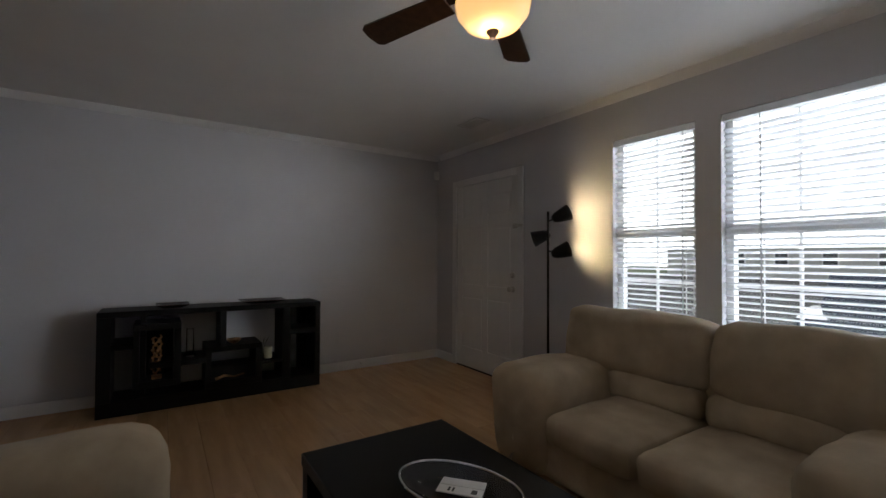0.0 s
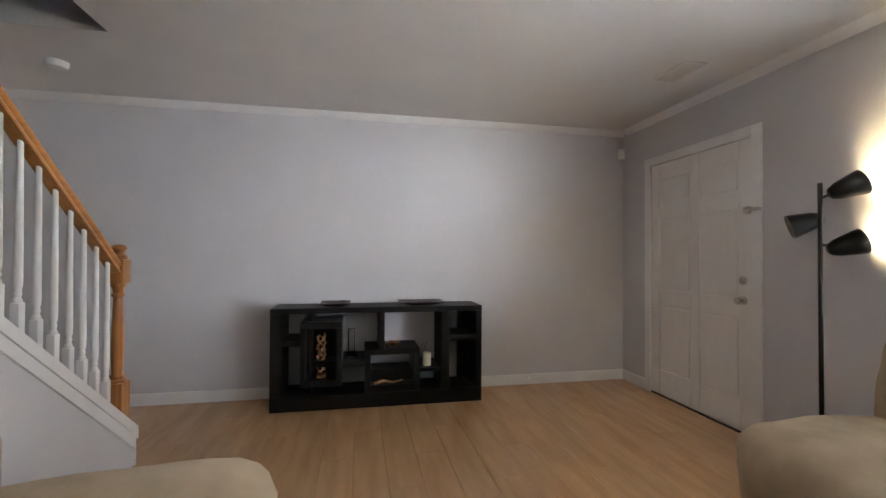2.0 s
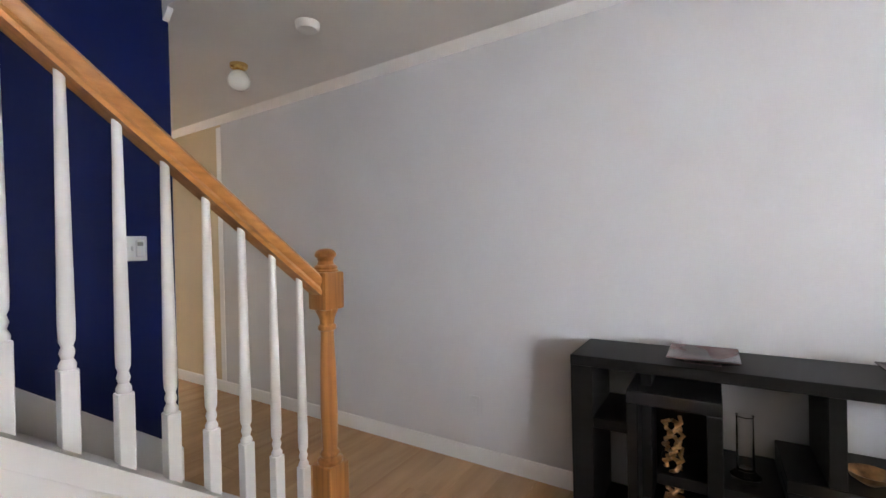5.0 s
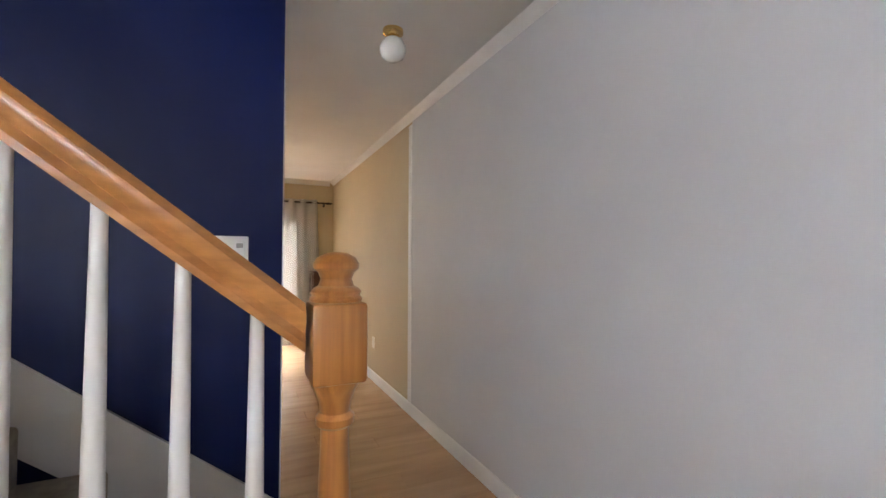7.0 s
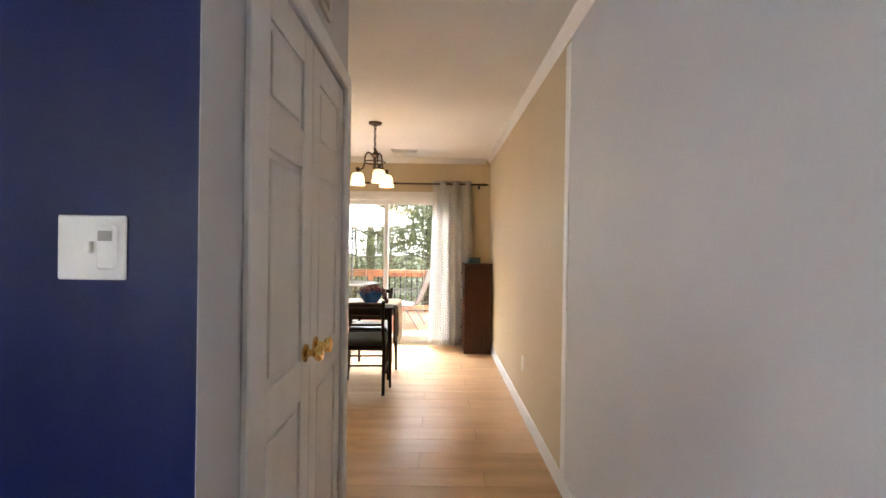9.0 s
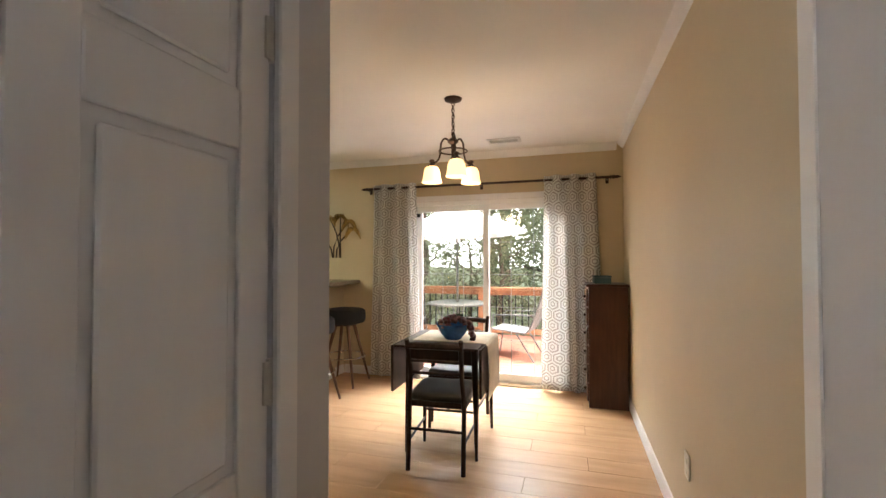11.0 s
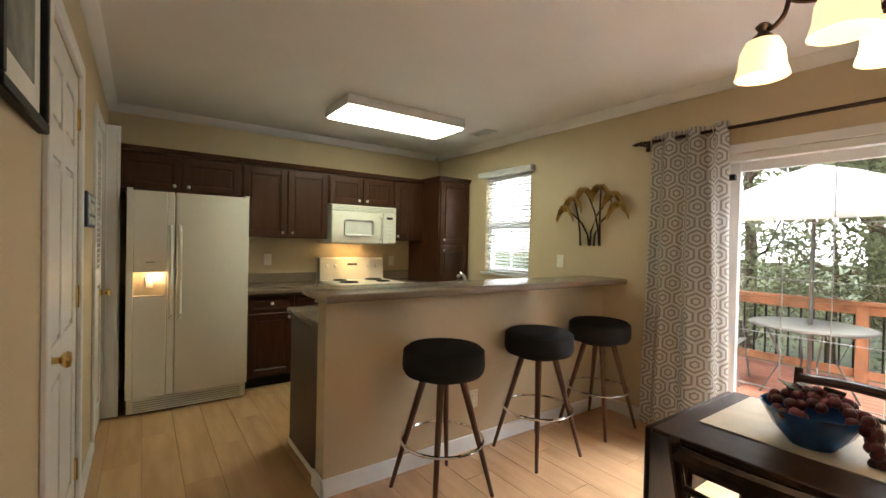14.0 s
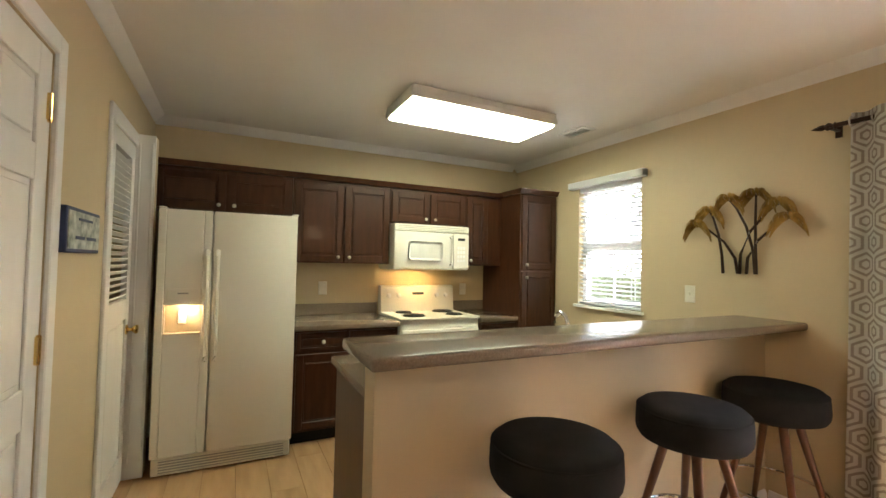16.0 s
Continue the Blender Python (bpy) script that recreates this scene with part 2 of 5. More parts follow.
def let_through(m, share):
    """Light passes through a thin sheet."""
    nt = m.node_tree
    b = nt.nodes["Principled BSDF"]
    tr = nt.nodes.new("ShaderNodeBsdfTranslucent")
    ms = nt.nodes.new("ShaderNodeMixShader")
    ms.inputs[0].default_value = share
    nt.links.new(b.inputs["Base Color"].links[0].from_socket, tr.inputs[0])
    nt.links.new(b.outputs[0], ms.inputs[1])
    nt.links.new(tr.outputs[0], ms.inputs[2])
    nt.links.new(ms.outputs[0], nt.nodes["Material Output"].inputs[0])


M_DARKWOOD.node_tree.nodes["Principled BSDF"].inputs["Specular IOR Level"].default_value = 0.28
for m in (M_BLACK, M_CHARCOAL, M_BLUE, M_WALNUT):
    m.node_tree.nodes["Principled BSDF"].inputs["Specular IOR Level"].default_value = 0.18
let_through(M_CANVAS, 0.5)
let_through(M_LEAF, 0.5)
let_through(M_BLIND, 0.3)

# ---- mesh helpers ----


class Shape:
    """Collects simple solids into one mesh."""

    def __init__(self):
        self.bm = bmesh.new()

    def box(self, x0, x1, y0, y1, z0, z1, bevel=0.0, seg=1, m=None):
        r = bmesh.ops.create_cube(self.bm, size=1)
        vs = r["verts"]
        for v in vs:
            v.co = Vector(((x0 + x1) / 2 + v.co.x * (x1 - x0), (y0 + y1) / 2 + v.co.y * (y1 - y0), (z0 + z1) / 2 + v.co.z * (z1 - z0)))
        if m:
            for v in vs:
                v.co = m @ v.co
        if bevel:
            es = list({e for v in vs for e in v.link_edges})
            bmesh.ops.bevel(self.bm, geom=es, offset=bevel, segments=seg, profile=0.5, affect="EDGES")
        return self

    def lathe(self, profile, n=20, m=None):
        rings = []
        for r, z in profile:
            rings.append([self.bm.verts.new((max(r, 1e-4) * math.cos(a * 2 * math.pi / n), max(r, 1e-4) * math.sin(a * 2 * math.pi / n), z)) for a in range(n)])
        for a, b in zip(rings, rings[1:]):
            for i in range(n):
                self.bm.faces.new((a[i], a[(i + 1) % n], b[(i + 1) % n], b[i]))
        self.bm.faces.new(rings[0][::-1])
        self.bm.faces.new(rings[-1])
        if m:
            for ring in rings:
                for v in ring:
                    v.co = m @ v.co
        return self

    def tube(self, pts, r, n=8, closed=False, r2=None):
        pts = [Vector(p) for p in pts]
        k = len(pts)
        rings = []
        for i, p in enumerate(pts):
            a = pts[(i - 1) % k] if closed else pts[max(i - 1, 0)]
            b = pts[(i + 1) % k] if closed else pts[min(i + 1, k - 1)]
            t = (b - a).normalized()
            u = t.cross(Vector((0, 0, 1)) if abs(t.z) < 0.9 else Vector((1, 0, 0))).normalized()
            w = t.cross(u)
            rr = r if r2 is None else r + (r2 - r) * i / max(k - 1, 1)
            rings.append([self.bm.verts.new(p + rr * (math.cos(2 * math.pi * j / n) * u + math.sin(2 * math.pi * j / n) * w)) for j in range(n)])
        pairs = list(zip(rings, rings[1:])) + ([(rings[-1], rings[0])] if closed else [])
        for a, b in pairs:
            for j in range(n):
                self.bm.faces.new((a[j], a[(j + 1) % n], b[(j + 1) % n], b[j]))
        if not closed:
            self.bm.faces.new(rings[0][::-1])
            self.bm.faces.new(rings[-1])
        return self

    def prism(self, poly, axis, a, b):
        """A polygon (u, v) drawn out along an axis from a to b: x: (y, z); y: (x, z); z: (x, y)."""
        def at(u, v, w):
            return {"x": (w, u, v), "y": (u, w, v), "z": (u, v, w)}[axis]
        A = [self.bm.verts.new(at(u, v, a)) for u, v in poly]
        B = [self.bm.verts.new(at(u, v, b)) for u, v in poly]
        n = len(poly)
        self.bm.faces.new(A[::-1])
        self.bm.faces.new(B)
        for i in range(n):
            self.bm.faces.new((A[i], A[(i + 1) % n], B[(i + 1) % n], B[i]))
        return self

    def ball(self, c, r, seg=12, sx=1, sy=1, sz=1):
        bmesh.ops.create_uvsphere(self.bm, u_segments=seg, v_segments=max(6, seg // 2), radius=r, matrix=Matrix.Translation(c) @ Matrix.Diagonal((sx, sy, sz, 1)))
        return self

    def mesh(self, name, material, smooth=True):
        bmesh.ops.recalc_face_normals(self.bm, faces=self.bm.faces)
        me = bpy.data.meshes.new(name)
        self.bm.to_mesh(me)
        self.bm.free()
        me.materials.append(material)
        if smooth:
            me.shade_smooth()
            me.set_sharp_from_angle(angle=radians(38))
        return me


def bend(pts, k=5):
    """A smooth line through the given points."""
    P = [Vector(p) for p in pts]
    P = [2 * P[0] - P[1]] + P + [2 * P[-1] - P[-2]]
    out = []
    for a, b, c, d in zip(P, P[1:], P[2:], P[3:]):
        for i in range(k):
            t = i / k
            out.append(0.5 * (2 * b + (c - a) * t + (2 * a - 5 * b + 4 * c - d) * t * t + (3 * b - a - 3 * c + d) * t ** 3))
    return out + [P[-2]]


def S():
    return Shape()


def part(name, shape, material, parent=None, label="", m=None, smooth=True):
    ob = new(name, shape if isinstance(shape, bpy.types.Mesh) else shape.mesh(name, material, smooth))
    if parent:
        ob.parent = parent
    if m is not None:
        ob.matrix_local = m
    if label:
        ob["label"] = label
    return ob


def thing(name, label, category, m=None, group=""):
    ob = new(name)
    ob.empty_display_size = 0.1
    if m is not None:
        ob.matrix_world = m
    return tagged(ob, label, category, group)


def setting(name, shape, material, label, category="wall", smooth=False):
    return tagged(part(name, shape, material, smooth=smooth), label, category, kind="structure")


def wall_with_holes(u0, u1, z0, z1, holes, axis, a, b):
    """A wall along u from u0 to u1 with rectangular openings (u0, u1, z0, z1); a..b is its thickness."""
    s = S()

    def put(p0, p1, q0, q1):
        if p1 - p0 > 1e-4 and q1 - q0 > 1e-4:
            if axis == "x":
                s.box(p0, p1, a, b, q0, q1)
            else:
                s.box(a, b, p0, p1, q0, q1)
    u = u0
    for h0, h1, g0, g1 in sorted(holes):
        put(u, h0, z0, z1)
        put(h0, h1, z0, g0)
        put(h0, h1, g1, z1)
        u = h1
    put(u, u1, z0, z1)
    return s


H = 2.5
XE, YS, YN, XW = 4.45, -2.38, 7.66, -1.18
YK = 4.20   # kitchen side wall
XC = 3.32   # corridor side wall
XJ = 3.258  # corridor wall past the closet
YB = 2.70   # navy wall

# ---- the shell ----
setting("floor", S().box(-2, XE, YS, YN, -0.12, -0.012), M_JOINT, "dark joint bed under oak laminate floor", "floor")
setting("wall_east_grey", S().box(XE, XE + 0.12, YS - 0.15, 4.19, 0, H), M_GREY, "pale grey-lavender painted long plaster wall")
setting("wall_east_tan", S().box(XE, XE + 0.12, 4.19, YN + 0.15, 0, H), M_TAN, "tan painted plaster wall of the dining room")
WIN = ((1.335, 1.946, 0.72, 2.15), (-0.30, 1.18, 0.72, 2.15))
setting("wall_south", wall_with_holes(-2, XE, 0, H, [(2.99, 4.02, 0, 2.06)] + list(WIN), "x", YS - 0.15, YS), M_GREY, "pale grey-lavender front wall with windows and door")
setting("wall_west_living", S().box(-2.12, -2, YS - 0.15, YB + 0.1, 0, 5), M_GREY, "pale grey living room end wall")
setting("wall_navy", S().box(-2, XC - 0.002, YB, YB + 0.1, 0, 5), M_BLUE, "deep navy painted stair wall")
setting("wall_corridor", wall_with_holes(YB + 0.1, 3.938, 0, H, [(2.94, 3.87, 0, 2.03)], "y", XC - 0.11, XC), M_GREY, "grey-white painted corridor wall with a closet opening")
setting("wall_corridor_end", S().box(XC - 0.11, XJ, 3.938, YK, 0, H), M_GREY, "grey-white painted corridor wall end")
setting("wall_navy_end", S().box(XC - 0.002, XC, YB, YB + 0.1, 0, H), M_GREY, "pale end of the navy wall")
setting("closet_wall", S().box(2.6, 2.7, YB + 0.1, YK - 0.11, 0, H), M_GREY, "plain closet back wall")
setting("wall_kitchen_side", wall_with_holes(XW, XC - 0.11, 0, H, [(0.885, 1.705, 0, 2.09), (-0.478, 0.09, 0, 2.09)], "x", YK - 0.11, YK), M_TAN, "tan painted kitchen wall with a panel door and a louvred door")
setting("wall_kitchen_side_end", S().box(XC - 0.11, XJ - 0.001, YK, YK + 0.002, 0, H), M_TAN, "tan wall end at the corridor")
# the unseen stretch south of YK is added to block light behind louvred door
setting("wall_kitchen", S().box(XW - 0.12, XW, 3.2, YN + 0.15, 0, H), M_TAN, "tan painted kitchen wall behind the cabinets")
setting("wall_north", wall_with_holes(XW, XE, 0, H, [(-0.21, 0.47, 1.04, 2.11), (2.2, 3.92, 0, 1.99)], "x", YN, YN + 0.15), M_TAN, "tan painted rear wall with patio door and window")
# ceiling with the stairwell opening
c = S()
c.box(-2, XE, YS, 1.67, H, H + 0.2)
c.box(3.29, XE, 1.67, YB + 0.1, H, H + 0.2)
c.box(XW - 0.1, XE, YB + 0.1, YN, H, H + 0.2)
setting("ceiling", c, M_CEIL, "flat off-white painted ceiling with stairwell opening", "ceiling")
setting("wall_stairwell_south", S().box(-2, 3.39, 1.57, 1.67, H + 0.2, 5), M_GREY, "pale grey upper stairwell wall")
setting("wall_stairwell_east", S().box(3.29, 3.39, 1.67, YB, H + 0.2, 5), M_GREY, "pale grey upper stairwell wall end")
setting("ceiling_stairwell", S().box(-2, 3.39, 1.57, YB + 0.1, 5, 5.1), M_CEIL, "upper stairwell ceiling", "ceiling")
setting("wall_closet_rear", S().box(XW, 2.7, 3.2, 3.3, 0, H), M_GREY, "plain wall behind the kitchen doors")

CROWN = ((0, 0), (0.075, 0), (0.068, -0.018), (0.03, -0.055), (0.014, -0.075), (0, -0.08))


def crown(name, axis, a, b, at, sign, k=0.68):
    poly = [(at + sign * u * k, H + v * k) for u, v in CROWN]
    setting(name, S().prism(poly, axis, a, b), M_TRIM, "white moulded crown trim", "trim", True)


crown("trim_crown_east", "y", YS, YN, XE, -1)
crown("trim_crown_south", "x", -2, XE - 0.075, YS, 1)
crown("trim_crown_north", "x", XW, XE - 0.06, YN, -1, 0.85)
crown("trim_crown_kitchen", "y", YK, YN - 0.075, XW, 1, 0.85)
crown("trim_crown_side", "x", XW + 0.075, XJ - 0.02, YK + 0.002, 1, 0.85)
crown("trim_crown_navy", "x", 3.292, XC, YB, -1)
BASE = ((0, 0), (0.015, 0), (0.015, 0.075), (0.008, 0.092), (0, 0.095))


def baseboard(axis, a, b, at, sign):
    poly = [(at + sign * u, v) for u, v in BASE]
    setting("baseboard", S().prism(poly, axis, a, b), M_TRIM, "white painted baseboard", "trim", True)


baseboard("y", YS, YN, XE, -1)
baseboard("x", 4.10, XE - 0.015, YS, 1)
baseboard("x", -2, 2.91, YS, 1)
baseboard("x", 3.99, XE - 0.015, YN, -1)
baseboard("x", 1.36, 2.13, YN, -1)
baseboard("x", 1.775, XJ, YK + 0.002, 1)
baseboard("x", 0.16, 0.81, YK, 1)
baseboard("y", 3.942, YK, XJ, 1)
setting("trim_wall_strip", S().box(XE - 0.006, XE + 0.001, 4.19, 4.255, 0.095, H - 0.08), M_TRIM, "narrow white vertical strip between grey and tan paint", "trim")


def casing(axis, a, b, top, at, sign, w=0.075):
    s = S()
    t0, t1 = sorted((at, at + sign * 0.018))
    for p0, p1, q0, q1 in ((a - w, a, 0, top + w), (b, b + w, 0, top + w), (a, b, top, top + w)):
        if axis == "x":
            s.box(p0, p1, t0, t1, q0, q1, 0.004)
        else:
            s.box(t0, t1, p0, p1, q0, q1, 0.004)
    setting("trim_door_casing", s, M_TRIM, "white painted door casing", "trim")


casing("x", 2.99, 4.02, 2.06, YS, 1)
casing("y", 2.94, 3.87, 2.03, XC, 1, 0.07)
casing("x", 0.885, 1.705, 2.09, YK, 1, 0.07)
s = S()
for p0, p1, q0, q1 in ((0.09, 0.16, 0, 2.17), (-0.478, 0.09, 2.09, 2.17)):
    s.box(p0, p1, YK, YK + 0.018, q0, q1, 0.004)
setting("trim_door_casing", s, M_TRIM, "white painted door casing", "trim")
setting("wall_fridge_return", S().box(-0.60, -0.492, YK, YK + 0.108, 0, 2.17), M_TAN, "short wall return beside the refrigerator")
setting("trim_return_casing", S().box(-0.492, -0.478, YK, YK + 0.112, 0, 2.17, 0.004).box(-0.4785, -0.470, YK + 0.022, YK + 0.034, 0.1, 2.12, 0.003).box(-0.4785, -0.470, YK + 0.09, YK + 0.104, 0.1, 2.12, 0.003), M_TRIM, "white moulded casing on the wall return", "trim")

# ---- doors ----


def knob_mesh(material, name="door_knob"):
    return S().lathe([(0.03, 0), (0.03, 0.006), (0.012, 0.012), (0.011, 0.03), (0.022, 0.038), (0.028, 0.05), (0.024, 0.06), (0.0, 0.064)], 16).mesh(name, material)


K_BRASS, K_NICK = knob_mesh(M_BRASS), knob_mesh(M_NICKEL)


def panel_slab(w, h, cols, rows, t=0.04):
    """A panelled door leaf in x, z; faces +y. rows: (z0, z1) of the panels."""
    s = S().box(0, w, 0, t - 0.012, 0, h)
    st = 0.10 if cols == 2 else 0.085
    mid = st * 0.85
    pw = (w - 2 * st - (cols - 1) * mid) / cols
    xs = [st + i * (pw + mid) for i in range(cols)]
    s.box(0, st, t - 0.012, t, 0, h, 0.003)
    s.box(w - st, w, t - 0.012, t, 0, h, 0.003)
    for i in range(cols - 1):
        s.box(xs[i] + pw, xs[i + 1], t - 0.012, t, 0, h, 0.003)
    zs = [0] + [z for r in rows for z in r] + [h]
    for z0, z1 in zip(zs[::2], zs[1::2]):
        for x in xs:
            s.box(x, x + pw, t - 0.012, t - 0.0005, z0, z1, 0.003)
    for x in xs:
        for z0, z1 in rows:
            s.box(x + 0.022, x + pw - 0.022, t - 0.012, t - 0.003, z0 + 0.022, z1 - 0.022, 0.006)
    return s


ROWS6D = ((0.22, 0.82), (0.95, 1.62), (1.74, 1.96))
ROWS6 = ((0.22, 0.80), (0.93, 1.56), (1.68, 1.90))


def hinge(parent, x, y, z, material, axis="y"):
    part("hinge", S().lathe([(0.007, -0.05), (0.007, 0.05)], 8).box(-0.018, 0.018, -0.004, 0.004, -0.045, 0.045), material, parent, m=pose(x, y, z, 0, 0, 0 if axis == "y" else 90))


d = tagged(new("door_front"), "white six-panel entrance door, closed, nickel lock", "door", kind="structure")
d.matrix_world = pose(2.995, YS - 0.04, 0.012)
part("leaf", panel_slab(1.022, 2.047, 2, ROWS6), M_DOOR, d)
part("door_knob", K_NICK, M_NICKEL, d, "brushed nickel knob", pose(0.07, 0.04, 0.92, -90))
part("deadbolt", S().lathe([(0.03, 0), (0.03, 0.012), (0.02, 0.02), (0, 0.021)], 16).box(-0.004, 0.004, -0.014, 0.014, 0.02, 0.034), M_NICKEL, d, "nickel deadbolt", pose(0.07, 0.04, 1.06, -90))
part("threshold", S().box(0, 1.02, -0.08, 0.05, -0.012, 0.004, 0.003), M_BRONZE, d, "dark bronze threshold")
part("door_guard", S().tube([(0.02, 0.065, 1.54), (-0.10, 0.08, 1.54), (-0.11, 0.09, 1.545), (-0.10, 0.10, 1.55), (0.02, 0.085, 1.55)], 0.006).box(0.0, 0.05, 0.04, 0.07, 1.52, 1.57, 0.004), M_NICKEL, d, "nickel swing-bar door guard")

d = tagged(new("door_closet"), "white panelled double closet door with brass knobs", "door", kind="structure")
d.matrix_world = pose(XC - 0.045, 3.865, 0.01, 0, 0, -90)
for k in (0, 1):
    leaf = part("leaf", panel_slab(0.455, 2.01, 1, ROWS6), M_DOOR, d, m=pose(k * 0.463, 0, 0))
    part("door_knob", K_BRASS, M_BRASS, leaf, "polished brass knob", pose(0.40 if k == 0 else 0.055, 0.04, 0.95, -90))
    for z in (0.25, 1.08, 1.82):
        hinge(leaf, 0.0 if k == 0 else 0.456, 0.042, z, M_NICKEL)

d = tagged(new("door_pantry_room"), "white six-panel interior door with brass knob", "door", kind="structure")
d.matrix_world = pose(0.89, YK - 0.042, 0.01)
part("leaf", panel_slab(0.81, 2.075, 2, ROWS6D), M_DOOR, d)
part("door_knob", K_BRASS, M_BRASS, d, "polished brass knob", pose(0.745, 0.04, 0.93, -90))
for z in (0.25, 1.06, 1.88):
    hinge(d, 0.022, 0.046, z, M_BRASS)

d = tagged(new("door_louvred"), "white half-louvred closet door with brass knob", "door", kind="structure")
d.matrix_world = pose(-0.474, YK - 0.03, 0.01)
slat = S().box(0, 0.42, -0.016, 0.016, -0.003, 0.003, m=pose(0, 0, 0, 35)).mesh("slat", M_DOOR)
s = S().box(0, 0.07, 0, 0.035, 0, 2.075, 0.003).box(0.49, 0.56, 0, 0.035, 0, 2.075, 0.003)
s.box(0.07, 0.49, 0, 0.0345, 0, 0.16).box(0.07, 0.49, 0, 0.0345, 1.0, 1.12).box(0.07, 0.49, 0, 0.0345, 1.98, 2.075)
s.box(0.07, 0.49, 0.008, 0.02, 0.16, 1.0).box(0.095, 0.465, 0.02, 0.03, 0.185, 0.975, 0.006)
leaf = part("leaf", s, M_DOOR, d)
for i in range(23):
    part("slat", slat, M_DOOR, leaf, m=pose(0.07, 0.018, 1.14 + i * 0.0365))
part("door_knob", K_BRASS, M_BRASS, leaf, "small brass knob", pose(0.05, 0.035, 0.93, -90))

# ---- windows and blinds ----


def window(x0, x1, z0, z1, y, sign, n, name, sash=True, cols=2):
    """A double-hung window in a wall along x; sign is the way into the room."""
    w = tagged(new(name), "white vinyl double-hung window with white slatted blind", "window", kind="structure")
    w.matrix_world = pose(x0, y, z0)
    W, Hh, o = x1 - x0, z1 - z0, -sign * 0.09

    def bx(s, a, b, c0, c1, e, f, bev=0.003):
        p, q = sorted((c0, c1))
        s.box(a, b, p, q, e, f, bev)
        return s
    s = S()
    for a, b, e, f in ((0, 0.045, 0, Hh), (W - 0.045, W, 0, Hh), (0.045, W - 0.045, 0, 0.05), (0.045, W - 0.045, Hh - 0.045, Hh), (0.045, W - 0.045, Hh * 0.5 - 0.03, Hh * 0.5 + 0.03)):
        bx(s, a, b, o - 0.03, o + 0.03, e, f)
    part("window_frame", s, M_VINYL, w, smooth=False)
    s = S()
    for i in range(1, cols):
        bx(s, W * i / cols - 0.009, W * i / cols + 0.009, o - 0.008, o + 0.008, 0.05, Hh - 0.045)
    for f in (0.25, 0.75):
        bx(s, 0.045, W - 0.045, o - 0.007, o + 0.007, Hh * f - 0.009, Hh * f + 0.009)
    part("glazing_bar", s, M_VINYL, w, smooth=False)
    for e, f in ((0.05, Hh * 0.5 - 0.03), (Hh * 0.5 + 0.03, Hh - 0.045)):
        g = part("pane", bx(S(), 0.045, W - 0.045, o - 0.002, o + 0.002, e, f, 0), M_GLASS, w, smooth=False)
        g.visible_shadow = False
    part("window_sill", bx(S(), -0.03, W + 0.03, o + sign * 0.03, sign * 0.035, -0.025, 0.0), M_TRIM, w)
    # blind
    bl = tagged(new("window_blind"), "white horizontal slatted window blind, lowered", "blind")
    bl.matrix_world = pose(x0, y - sign * 0.028, z0)
    part("headrail", bx(S(), 0.004, W - 0.004, -0.022, 0.022, Hh - 0.045, Hh - 0.002), M_BLIND, bl)
    sm = S().box(0.008, W - 0.008, -0.021, 0.021, -0.0012, 0.0012, m=pose(0, 0, 0, sign * 20)).mesh("slat", M_BLIND)
    k = int((Hh - 0.08) / 0.038)
    for i in range(k):
        part("slat", sm, M_BLIND, bl, m=pose(0, 0, 0.035 + i * 0.038))
    part("bottom_rail", bx(S(), 0.008, W - 0.008, -0.02, 0.02, 0.005, 0.022), M_BLIND, bl)
    for f in (0.14, 0.86):
        part("ladder_cord", S().box(W * f - 0.004, W * f + 0.004, 0.022, 0.023, 0.02, Hh - 0.04).box(W * f - 0.004, W * f + 0.004, -0.023, -0.022, 0.02, Hh - 0.04), M_BLIND, bl)
    return bl


window(*WIN[0], YS, 1, 35, "window_1")
window(*WIN[1], YS, 1, 35, "window_2", cols=4)
bl = window(-0.21, 0.47, 1.04, 2.11, YN, -1, 24, "window_3")
part("valance", S().box(-0.08, 0.74, -0.095, -0.03, 1.06, 1.12, 0.006), M_BLIND, bl)

# patio door
w = tagged(new("window_patio_door"), "white sliding glass patio door with grid, closed", "door", kind="structure")
w.matrix_world = pose(2.2, YN + 0.06, 0)
s = S()
for a, b, e, f in ((0, 0.05, 0, 1.99), (1.67, 1.72, 0, 1.99), (0.05, 1.67, 1.94, 1.99), (0.05, 1.67, 0, 0.04)):
    s.box(a, b, -0.06, 0.06, e, f, 0.004)
part("door_frame", s, M_VINYL, w)
for k, (a, b, y) in enumerate(((0.05, 0.89, 0.025), (0.83, 1.67, -0.025))):
    s = S()
    for p, q, e, f in ((a, a + 0.06, 0.04, 1.94), (b - 0.06, b, 0.04, 1.94), (a + 0.06, b - 0.06, 0.04, 0.12), (a + 0.06, b - 0.06, 1.88, 1.94)):
        s.box(p, q, y - 0.02, y + 0.02, e, f, 0.003)
    leaf = part("sliding_leaf", s, M_VINYL, w)
    g = part("pane", S().box(a + 0.06, b - 0.06, y - 0.003, y + 0.003, 0.12, 1.88), M_GLASS, leaf, smooth=False)
    g.visible_shadow = False
    s = S()
    for i in (1, 2):
        s.box(a + 0.06 + i * 0.24 - 0.003, a + 0.06 + i * 0.24 + 0.003, y + 0.004, y + 0.008, 0.12, 1.88)
    for i in range(1, 5):
        s.box(a + 0.06, b - 0.06, y + 0.004, y + 0.009, 0.12 + i * 0.352 - 0.003, 0.12 + i * 0.352 + 0.003)
    part("glazing_bar", s, M_APPLG, leaf, smooth=False)
